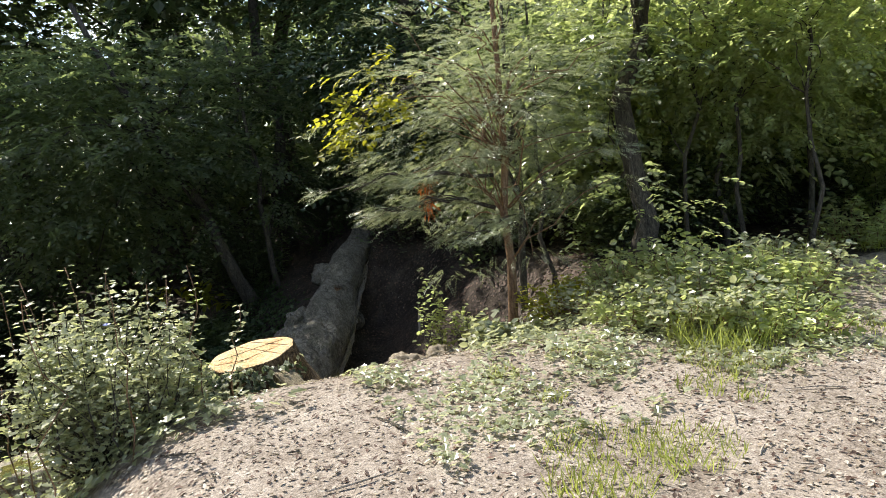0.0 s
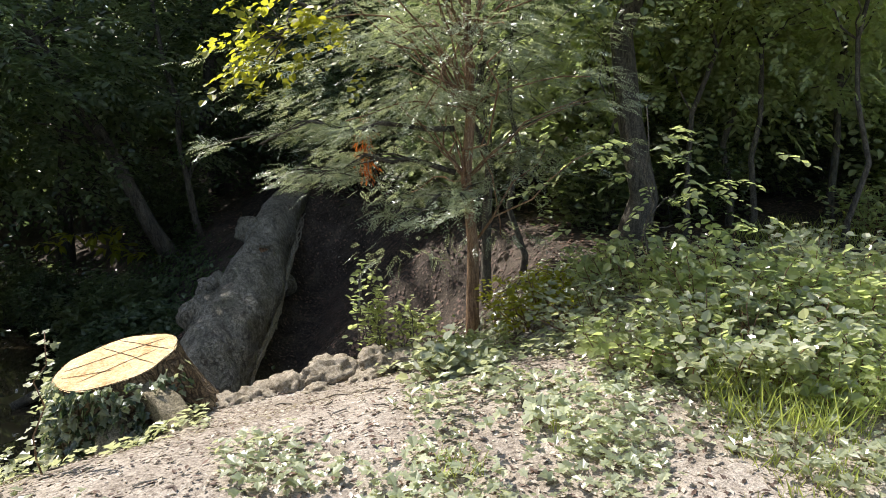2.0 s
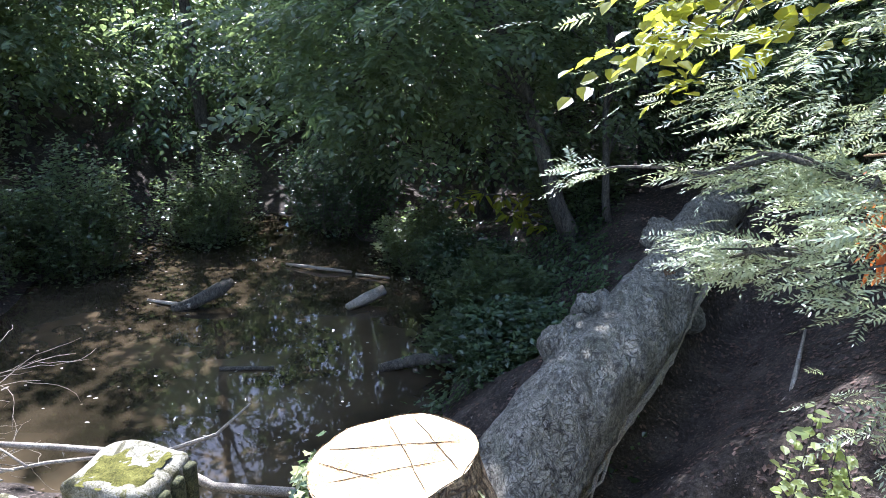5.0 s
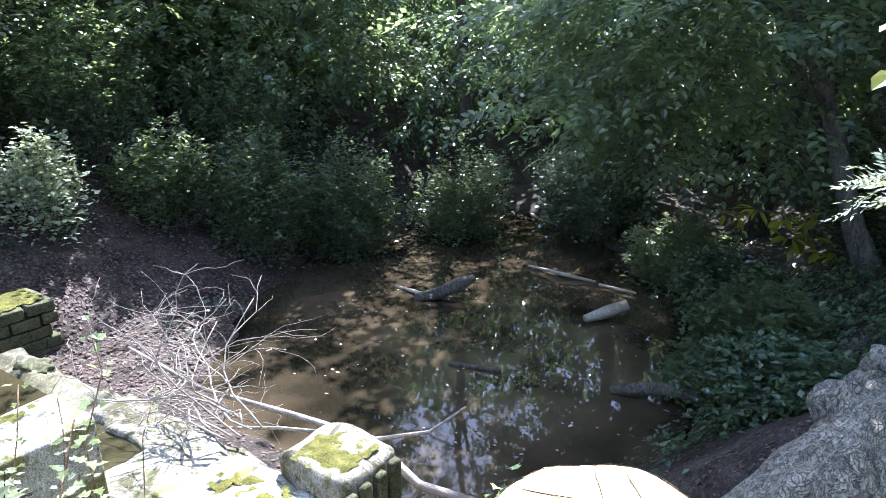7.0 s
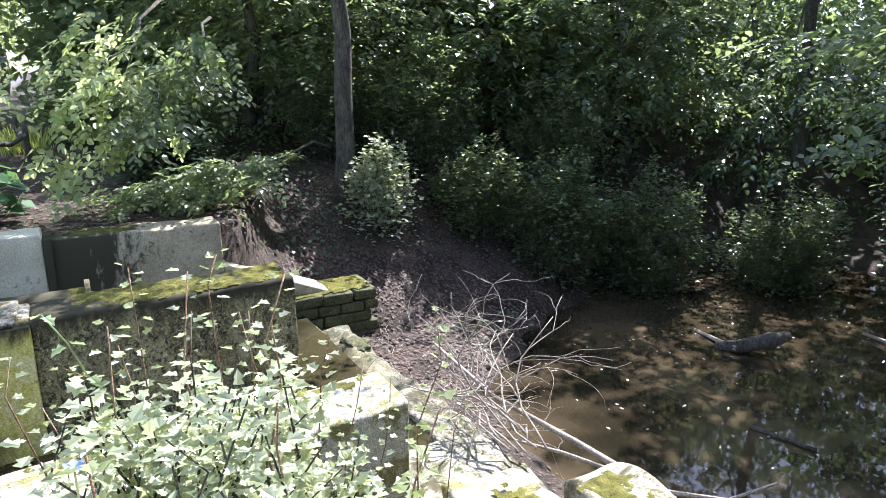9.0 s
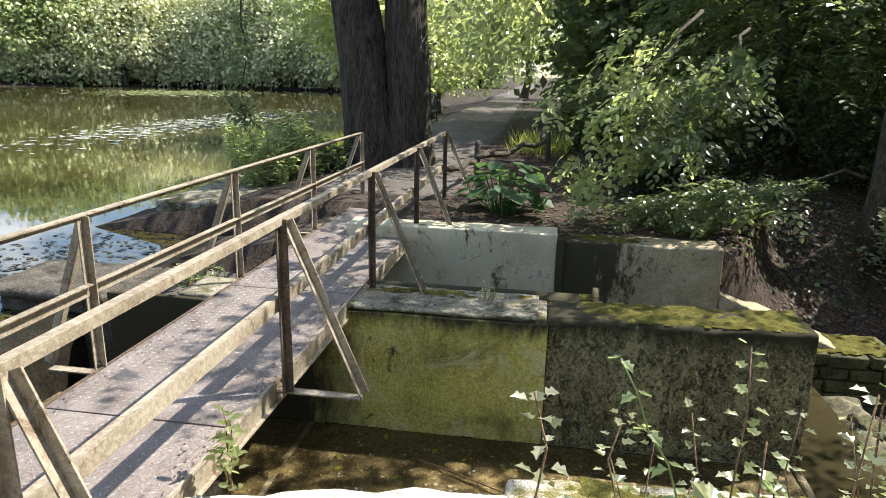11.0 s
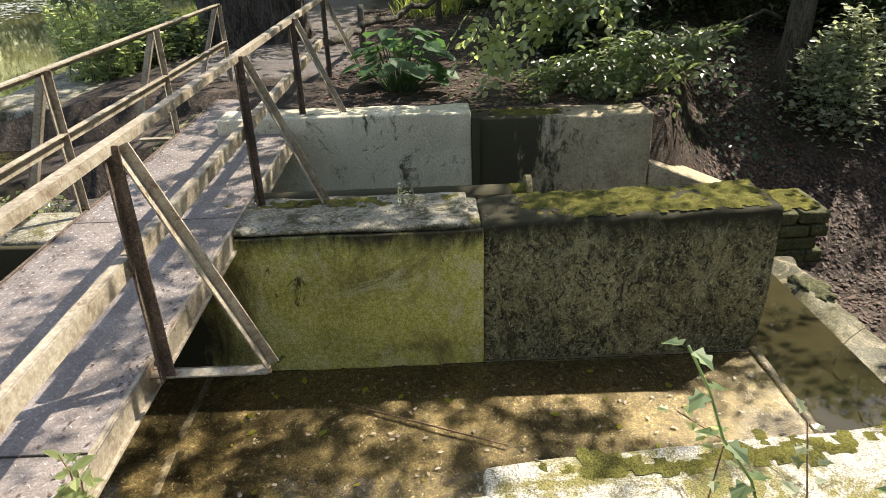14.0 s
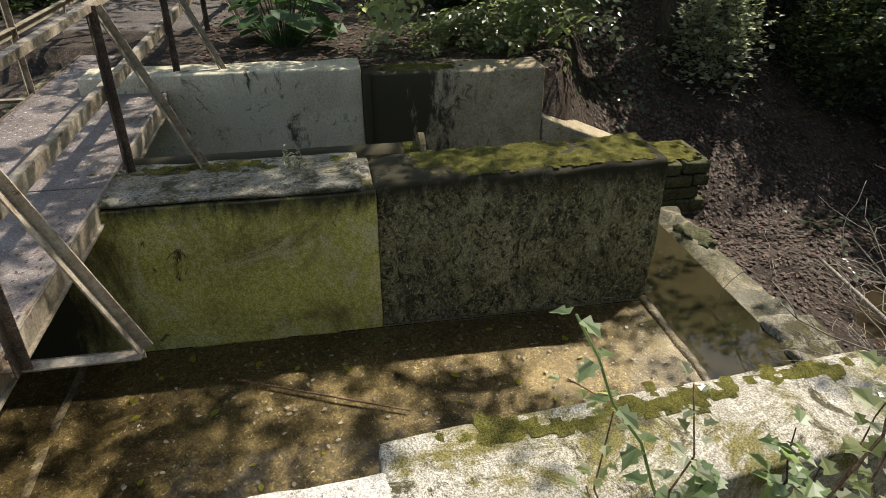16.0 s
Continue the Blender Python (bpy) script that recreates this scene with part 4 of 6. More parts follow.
def angle_iron(a, b, wide, thick, facing):
    """An L-section bar from a to b with one flange towards facing."""
    a, b = Vector(a), Vector(b)
    d = (b - a).normalized()
    u = Vector(facing)
    u = (u - d * u.dot(d)).normalized()
    w = d.cross(u)
    m = Matrix((( *d, 0), (*u, 0), (*w, 0), (0, 0, 0, 1))).transposed()
    m.translation = a
    ln = (b - a).length
    return Geo().box((0, 0, 0), (ln, wide, thick), m).box((0, 0, 0), (ln, thick, wide), m)


POSTS = (-1.25, -3.2, -5.08, -6.98, -9.0)
for side, y, zt, out_y in ((1, 0.96, 1.0, 1.41), (-1, -0.24, 0.955, -0.6)):
    for x in POSTS:
        part("post", angle_iron((x, y, -0.06), (x, y, zt - 0.01), 0.05, 0.008, (1, 0, 0)), STEEL_DARK if side > 0 and x < -2 else PAINT, bridge)
        part("strut", angle_iron((x - 0.05, y + side * 0.02, zt - 0.03), (x - 0.03, out_y, -0.03), 0.05, 0.008, (0, side, 0.6)), PAINT, bridge)
        g = Geo().box((x - 0.05, min(0.88, out_y) if side > 0 else out_y, -0.055), (x + 0.015, out_y if side > 0 else -0.2, -0.047))
        g.box((x - 0.052, min(0.88, out_y) if side > 0 else out_y, -0.09), (x - 0.044, out_y if side > 0 else -0.2, -0.047))
        part("outrigger", g, PAINT, bridge)
        part("bolt", Geo().tube([(x + 0.02, y - side * 0.005, 0.03), (x + 0.02, y - side * 0.02, 0.03)], 0.012, 6), STEEL_DARK, bridge)
    part("top_rail", Geo().box((-9.05, y - 0.024, zt - 0.01), (-1.22, y + 0.024, zt)).box((-9.05, y + side * 0.02 - 0.005, zt - 0.042), (-1.22, y + side * 0.02 + 0.005, zt - 0.008)), PAINT, bridge, "cream painted handrail, worn to brown")
    g = Geo()
    for a, b in ((-1.2, -3.17), (-3.2, -9.02)):
        g.box((b, y - side * 0.014, 0.465), (a, y - side * 0.006, 0.545))
        g.box((b, y - side * 0.05, 0.537), (a, y - side * 0.012, 0.545))
    part("mid_rail", g, PAINT, bridge, "cream mid rail with moss stains")
part("end_plate", Geo().box((-1.28, 0.93, 0.945), (-1.21, 0.99, 1.004)), PAINT, bridge)

# pipe with flange in the far channel
pipe = thing("iron_pipe", "grey iron pipe with a mossy flange along the wall", "pipe", (-5.42, 1.0, -0.12))
part("pipe_body", Geo().tube([(0, -0.4, -0.02), (0, 1.75, -0.02)], 0.085, 14).mesh("pipe_body", True), CONCRETE_TAN, pipe)
part("flange", Geo().tube([(0, 1.86, 0.0), (0, 1.9, 0.0)], 0.13, 18), RUST, pipe)
part("coupling", Geo().tube([(0, 1.74, 0.0), (0, 1.86, 0.0)], 0.07, 12), MOSS, pipe)
part("bracket", Geo().box((-0.06, 1.2, -0.3), (0.28, 1.26, -0.1)), RUST, pipe)

# ---------- stump, fallen trunk and rocks ----------
def stump_thing():
    root = thing("tree_stump", "freshly sawn tree stump with ivy and orange cut face", "stump", (0.15, 4.82, 0))
    n, rings = 40, 9
    v, f = [], []

    def top_z(px, py):
        return 0.105 + 0.10 * px + 0.05 * py

    def rim(a):
        return 0.345 + 0.03 * math.sin(2 * a + 0.6) + 0.035 * noise.noise(Vector((math.cos(a) * 1.8, math.sin(a) * 1.8, 3)))

    for i in range(rings):
        t = i / (rings - 1)
        for k in range(n):
            a = 2 * math.pi * k / n
            flare = 1 + 0.5 * (1 - t) ** 2.2 + 0.16 * (1 - t) * max(0, math.sin(3 * a + 1.0))
            root_out = 0.7 * max(0, math.cos(a + 0.25)) ** 6 * (1 - t) ** 1.2
            r = rim(a) * flare + root_out + 0.02 * noise.noise(Vector((math.cos(a) * 4, math.sin(a) * 4, t * 2)))
            px, py = r * math.cos(a), r * math.sin(a)
            z = -0.95 + (top_z(px, py) + 0.95) * t
            v.append((px, py, z))
    for i in range(rings - 1):
        for k in range(n):
            a, b = i * n + k, i * n + (k + 1) % n
            f.append((a, b, b + n, a + n))
    part("bark", raw_mesh("bark", v, f, True), BARK_STUMP, root, "rough bark")
    for line_, rr in (([(0.12, -0.26, -0.05), (0.22, -0.42, -0.1), (0.3, -0.62, -0.2), (0.38, -0.85, -0.3)], [0.1, 0.095, 0.08, 0.05]), ([(-0.05, -0.3, -0.2), (-0.1, -0.5, -0.32), (-0.16, -0.7, -0.42)], [0.12, 0.09, 0.05])):
        me = Geo().tube(line_, rr, 14, wobble=0.5).mesh("root", True)
        part("root", me, BARK_ROOT, root, "pale mossy surface root")
    vv, ff = [(0, 0, top_z(0, 0) + 0.004)], []
    steps = 12
    for s in range(1, steps + 1):
        for k in range(n):
            a = 2 * math.pi * k / n
            r = rim(a) * s / steps * (0.99 if s < steps else 1.01)
            px, py = r * math.cos(a), r * math.sin(a)
            vv.append((px, py, top_z(px, py) + 0.004 + 0.004 * noise.noise(Vector((px * 9, py * 9, 1))) - (0.01 if s == steps else 0)))
    tri = [(0, 1 + k, 1 + (k + 1) % n, 1 + (k + 1) % n) for k in range(n)]
    g = Geo()
    g.v, g.f = vv, [(q[0], q[1], q[2]) for q in tri]
    for s in range(steps - 1):
        for k in range(n):
            a, b = 1 + s * n + k, 1 + s * n + (k + 1) % n
            g.f.append((b, a, a + n, b + n))
    cut = part("cut_face", g.mesh("cut_face", True), CUTWOOD, root, "pale orange sawn wood")
    for (ax, ay), (bx, by) in (((-0.3, 0.02), (0.3, 0.12)), ((-0.22, -0.2), (0.24, -0.02)), ((-0.1, 0.28), (0.2, -0.22)), ((0.02, 0.3), (0.31, -0.08)), ((-0.32, -0.08), (-0.02, -0.16))):
        pts = []
        for i in range(9):
            t = i / 8
            px, py = ax + (bx - ax) * t, ay + (by - ay) * t
            px += 0.014 * noise.noise(Vector((t * 5, ax * 7, 2)))
            py += 0.014 * noise.noise(Vector((t * 5, ay * 7, 8)))
            pts.append((px, py, top_z(px, py) + 0.0075))
        part("crack", Geo().tube(pts, [0.001] + [0.0018 + 0.0026 * abs(noise.noise(Vector((i, ax * 9, 0)))) for i in range(7)] + [0.001], 5), CRACK, cut)
    return root


stump_thing()
rng = np.random.default_rng(5)


def ivy_on_stump():
    n = 900
    a = rng.normal(size=n) * 0.75 - 2.0
    z = -0.6 + 0.68 * rng.random(n)
    r = 0.36 + 0.16 * np.clip((0.1 - z), 0, 1) + rng.random(n) * 0.05
    pos = np.stack([0.15 + r * np.cos(a), 4.82 + r * np.sin(a), z], 1)
    al = np.stack([np.cos(a), np.sin(a), -0.9 + 0 * a], 1) + rng.normal(size=(n, 3)) * 0.5
    root = thing("ivy_on_stump", "dark green ivy climbing over the stump", "ivy", (0, 0, 0))
    size = 0.035 + 0.035 * rng.random(n)
    # same ivy in two tones; the pale set has sunlight painted into its colour
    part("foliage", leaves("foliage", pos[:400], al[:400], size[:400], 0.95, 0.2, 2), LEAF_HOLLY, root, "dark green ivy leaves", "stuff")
    part("foliage", leaves("foliage", pos[400:], al[400:], size[400:], 0.95, 0.2, 2), LEAF_BANK, root, "ivy leaves with sunlight in their pale colour", "stuff")


ivy_on_stump()


def fallen_trunk():
    root = thing("fallen_trunk", "large grey fallen tree trunk leaning across the gully", "log", (0, 0, 0))
    pts = [(0.35, 5.6, -1.7), (0.62, 6.3, -1.22), (0.78, 6.65, -1.0), (1.1, 7.3, -0.8), (1.46, 8.05, -0.64), (1.8, 8.75, -0.4), (2.17, 9.6, -0.14), (2.75, 10.75, 0.1), (3.4, 11.8, 0.42), (4.2, 13.0, 0.8)]
    rad = [0.4, 0.39, 0.38, 0.37, 0.37, 0.33, 0.31, 0.25, 0.21, 0.18]
    dense, dr = [], []
    for i in range(len(pts) - 1):
        for k in range(8):
            t = k / 8
            dense.append([pts[i][c] + (pts[i + 1][c] - pts[i][c]) * t for c in range(3)])
            dr.append(rad[i] + (rad[i + 1] - rad[i]) * t)
    g = Geo().tube(dense, dr, 56, wobble=0.16)
    me = g.mesh("trunk_bark", True)
    for v in me.vertices:
        p = v.co.copy()
        v.co += Vector((noise.noise(p * 3), noise.noise(p * 3 + Vector((5, 0, 0))), noise.noise(p * 3 + Vector((0, 5, 0))))) * 0.07 + Vector((noise.noise(p * 13), noise.noise(p * 13 + Vector((5, 0, 0))), noise.noise(p * 13 + Vector((0, 5, 0))))) * 0.022
    part("trunk_bark", me, BARK_CRACKED, root)
    # burrs along the upper edge
    for cx, cy, cz, r in ((1.14, 8.14, -0.47, 0.19), (0.86, 7.5, -0.55, 0.19), (1.8, 9.42, -0.1, 0.19), (2.1, 8.85, -0.78, 0.15), (1.0, 7.85, -0.55, 0.15)):
        bm = bmesh.new()
        bmesh.ops.create_icosphere(bm, subdivisions=3, radius=r)
        for v in bm.verts:
            v.co *= 1 + 0.4 * noise.noise(v.co * 9 + Vector((cx, cy, 0))) + 0.12 * noise.noise(v.co * 26)
            v.co += Vector((cx, cy, cz))
        for fa in bm.faces:
            fa.smooth = True
        part("burr", bm, BARK_CRACKED, root)
    # torn branch socket
    g = Geo()
    c = Vector((1.78, 8.42, -0.19))
    nrm = Vector((0.35, -0.8, 0.5)).normalized()
    u = nrm.orthogonal().normalized()
    w = nrm.cross(u)
    ring = lambda r, d: [tuple(c + nrm * d + (u * math.cos(a) + w * math.sin(a)) * r * (1 + 0.2 * math.sin(3 * a))) for a in [2 * math.pi * k / 16 for k in range(16)]]
    g.v = ring(0.15, -0.06) + ring(0.115, 0.05) + ring(0.08, 0.045) + ring(0.05, -0.06)
    for i in range(3):
        for k in range(16):
            a, b = i * 16 + k, i * 16 + (k + 1) % 16
            g.f.append((a, b, b + 16, a + 16))
    knot = part("knot", g.mesh("knot", True), BARK_CRACKED, root)
    g = Geo()
    g.v = ring(0.085, 0.0)
    g.f = [tuple(range(16))]
    part("heartwood", g, BARK_BROWN, knot, "torn orange heartwood")
    rg = np.random.default_rng(77)
    for i in range(24):
        t0 = rg.random() * 0.6
        k0 = int(t0 * 64)
        pl = []
        for j in range(9):
            k = min(k0 + j * 3, len(dense) - 1)
            a = -0.6 - 0.9 * rg.random() * 0.3 + j * 0.05
            cpt = dense[k]
            pl.append((cpt[0] + dr[k] * 1.03 * math.cos(a) + rg.normal() * 0.03, cpt[1] - 0.05, cpt[2] + dr[k] * 1.03 * math.sin(a) + rg.normal() * 0.03))
        part("vine", Geo().tube(pl, 0.008 + 0.006 * rg.random(), 5), TWIG, root)
    return root


fallen_trunk()


def rock(base, size, seed, material, label, name="rock"):
    bm = bmesh.new()
    bmesh.ops.create_icosphere(bm, subdivisions=4, radius=0.5)
    for v in bm.verts:
        p = v.co * 2.2 + Vector((seed, seed * 0.7, 0))
        near_d = noise.voronoi(p * 1.3)[0]
        v.co *= 0.82 + 0.3 * noise.noise(p) + 0.34 * min(near_d[1] - near_d[0], 0.7) - 0.34 * abs(noise.noise(p * 2.3)) + 0.13 * noise.noise(p * 5) - 0.09 * abs(noise.noise(p * 9)) + 0.03 * noise.noise(p * 18)
        v.co = Vector((v.co.x * size[0], v.co.y * size[1], v.co.z * size[2]))
    for fa in bm.faces:
        fa.smooth = True
    ob = part(name, bm, material)
    ob.location = base
    return tagged(ob, label, "rock", "rocks along the bank edge")


for i, (x, y, z, sx, sy, sz) in enumerate(((0.72, 4.66, -0.33, 0.4, 0.34, 0.22), (0.98, 4.7, -0.34, 0.34, 0.3, 0.24), (1.2, 4.76, -0.33, 0.4, 0.36, 0.28), (1.5, 4.72, -0.29, 0.56, 0.4, 0.36), (1.82, 4.66, -0.27, 0.46, 0.36, 0.34),
                                           (2.06, 4.5, -0.2, 0.34, 0.3, 0.22), (1.36, 4.5, -0.29, 0.34, 0.24, 0.14), (1.68, 4.45, -0.25, 0.32, 0.26, 0.16), (1.6, 5.0, -0.46, 0.6, 0.4, 0.4), (1.05, 5.02, -0.5, 0.5, 0.4, 0.36))):
    rock((x, y, z), (sx, sy, sz), 3.1 * i + 1, STONE_PALE, "pale craggy limestone rock at the bank edge")

# mossy block and step beside the near wall
block = thing("stone_block", "mossy yellow-green stone block with grooved side", "block", (0, 0, 0))
bm = worn_block((-2.02, 5.18, -1.6), (-1.44, 5.7, -0.67), 0.07, 0.045, 0.045, 61.0, 0.05)
part("block_body", bm, CONCRETE_GRAVEL, block)
part("lower_block", worn_block((-2.5, 4.6, -1.6), (-1.6, 5.22, -0.8), 0.08, 0.05, 0.06, 63.0, 0.06), CONCRETE_TOP, block, "sunlit pale lower stone")
moss_pad((-1.98, 5.2), (-1.5, 5.66), -0.668, 0.012, 15.0, block)
moss_pad((-2.4, 4.7), (-1.7, 5.15), -0.79, -0.004, 16.0, block)
for k in range(4):
    part("groove", worn_block((-1.47, 5.16 + 0.135 * k, -1.3), (-1.395, 5.25 + 0.135 * k, -0.74), 0.1, 0.02, 0.012, 3.0 + k), MASONRY, block)
rock((-5.6, 5.35, -1.2), (0.55, 0.4, 0.22), 53.0, MASONRY, "rounded wet stone at the sill")

# ---------- trees and shrubs ----------
tree("yew_tree", (2.45, 4.28, h1(2.45, 4.28)), 3.5, (0.04, 0.05), 0.05, 0.55, 1.3, 130, 480, 0.2, 0.16, 0.027, BARK_BROWN, LEAF_YEW,
     "young yew with feathery sunlit sprays and brown trunk", seed=11, droop=0.15, kink=0.012, shell=0.2, width=0.26, limbs=70, crown_c=(-0.15, 0.3, 2.0), spray=(16, 0.125), limb_r=0.008)
tree("yew_tree", (2.8, 4.66, h1(2.8, 4.66)), 3.2, (0.1, 0.3), 0.045, 0.9, 1.0, 60, 400, 0.2, 0.16, 0.027, BARK_DARK, LEAF_YEW,
     "slim young yew with grey trunk", seed=12, droop=0.15, shell=0.3, width=0.26, limbs=34, spray=(16, 0.125), limb_r=0.007)


def hanging_branch(name, start, end, clusters, per, spread, leaf, foliage, label, seed, flat=0.3, lobed=True, width=0.7, category="branch", sag=0.1, spray=None):
    """A bough from start to end with leaf sprays towards its tip."""
    rg = np.random.default_rng(seed)
    root = thing(name, label, category, (0, 0, 0))
    line = bend(start, end, 8, sag, rg, 0.08)
    part("bough", Geo().tube(line, np.linspace(0.022, 0.005, 8), 6).mesh("bough", True), BARK_DARK, root)
    idx = 2 + 5 * rg.random(clusters)
    k = np.minimum(idx.astype(int), 6)
    cen = line[k] + (line[k + 1] - line[k]) * (idx - k)[:, None] + rg.normal(size=(clusters, 3)) * spread * np.array([1, 1, flat])
    for i in range(min(clusters, 16)):
        part("twig", Geo().tube(bend(line[k[i]], cen[i], 4, 0.02, rg, 0.1), [0.008, 0.006, 0.004, 0.003], 5), BARK_DARK, root)
    if spray:
        pos, off = clustered(rg, cen, max(1, per // spray[0]), spread * 0.4, flat)
        way = (line[-1] - line[0]) / np.linalg.norm(line[-1] - line[0]) + rg.normal(size=off.shape) * np.array([0.6, 0.6, 0.2])
        pos, al, size, ups = sprays(rg, pos, way, spray[0], spray[1], leaf)
        part("foliage", leaves("foliage", pos, al, size, width, 0.22, lobed, 0.5, rng=rg, ups=ups), foliage, root, "", "stuff")
        return root
    pos, off = clustered(rg, cen, per, spread * 0.4, flat)
    al = off / (np.linalg.norm(off, axis=1, keepdims=True) + 1e-6) + rg.normal(size=off.shape) * 0.5
    al[:, 2] -= 0.3
    part("foliage", leaves("foliage", pos, al, leaf * (0.6 + 0.7 * rg.random(len(pos))), width, 0.22, lobed, spread=0.6, rng=rg), foliage, root, "", "stuff")
    return root


spray = thing("dead_spray", "dead orange-brown conifer spray hanging in the yew", "branch", (1.87, 4.75, 1.33))
pos, off = clustered(np.random.default_rng(3), [(0, 0, 0.12), (0.0, 0.02, -0.02), (0.02, 0, -0.14)], 60, 0.03, 1.6)
part("foliage", leaves("foliage", pos, off * [1, 1, 0] + [0, 0, -0.1], 0.05, 0.3), LEAF_RED, spray)
part("twig", Geo().tube([(0.25, -0.1, 0.35), (0.05, 0, 0.25), (0.02, 0, -0.2)], 0.006, 5), TWIG, spray)
hanging_branch("hazel_branch", (2.2, 5.0, 2.35), (1.0, 4.7, 1.95), 26, 18, 0.17, 0.06, LEAF_YELLOW, "hazel branch with yellow-green leaves beside the yew", 131, 1.0, True, 0.85, spray=(6, 0.2))
hanging_branch("yew_bough", (2.4, 4.4, 1.45), (1.12, 4.55, 1.42), 16, 320, 0.16, 0.027, LEAF_YEW, "low yew bough with pale feathery sprays", 132, 0.25, False, 0.28, spray=(16, 0.125))
hanging_branch("yew_bough", (2.4, 4.4, 1.15), (1.36, 4.65, 1.17), 14, 320, 0.16, 0.027, LEAF_YEW, "low yew bough with pale feathery sprays", 133, 0.25, False, 0.28, spray=(16, 0.125))
hanging_branch("yew_bough", (2.5, 4.2, 1.0), (1.8, 3.9, 0.95), 10, 320, 0.16, 0.027, LEAF_YEW, "low yew bough with pale feathery sprays", 134, 0.25, False, 0.28, spray=(16, 0.125))
# light broadleaf saplings on the sunny edge of the wood
for x, y, hh, cr, lo, tr, mat_, seed in ((4.9, 4.7, 3.4, 0.8, 1.5, 0.03, LEAF_SUNLIT, 141), (5.4, 4.4, 3.4, 0.9, 1.2, 0.03, LEAF_SUNLIT, 142), (3.3, 5.0, 3.4, 0.7, 1.5, 0.03, LEAF_WOOD, 143), (4.6, 5.4, 3.6, 0.9, 1.3, 0.03, LEAF_SUNLIT, 150), (5.6, 4.8, 3.6, 1.2, 1.1, 0.035, LEAF_SUNLIT, 144),
                                         (6.4, 4.3, 3.6, 1.1, 0.9, 0.04, LEAF_SUNLIT, 145), (7.8, 3.4, 3.6, 1.3, 0.9, 0.05, LEAF_SUNLIT, 147), (7.0, 0.6, 3.0, 1.0, 1.2, 0.04, LEAF_SUNLIT, 148),
                                         (3.1, 3.2, 1.2, 0.25, 0.4, 0.01, LEAF_SUNLIT, 149), (5.3, 3.5, 3.5, 0.8, 1.5, 0.025, LEAF_SUNLIT, 152), (6.6, 3.3, 3.8, 1.0, 1.4, 0.03, LEAF_SUNLIT, 153)):
    tree("sapling", (x, y, h1(x, y)), hh, (0.15 * math.sin(seed), 0.15 * math.cos(seed)), tr, lo, cr, 8 if cr < 0.3 else 60 if x < 4.5 else 100, 42, 0.2, 0.45, 0.056, BARK_DARK, mat_,
         "slim woodland sapling with light green leaves", seed=seed, lobed=True, limbs=14, shell=0.3, group="edge saplings", width=0.75, spray=(7, 0.19), limb_r=0.012)
tree("ivy_tree", (4.05, 4.6, h1(4.05, 4.6)), 5.0, (0.45, 0.25), 0.125, 1.3, 1.2, 50, 42, 0.3, 0.4, 0.08, BARK_DARK, LEAF_WOOD, "woodland trunk hung with ivy", seed=151, limbs=12, lobed=True, width=0.75, spray=(6, 0.25))

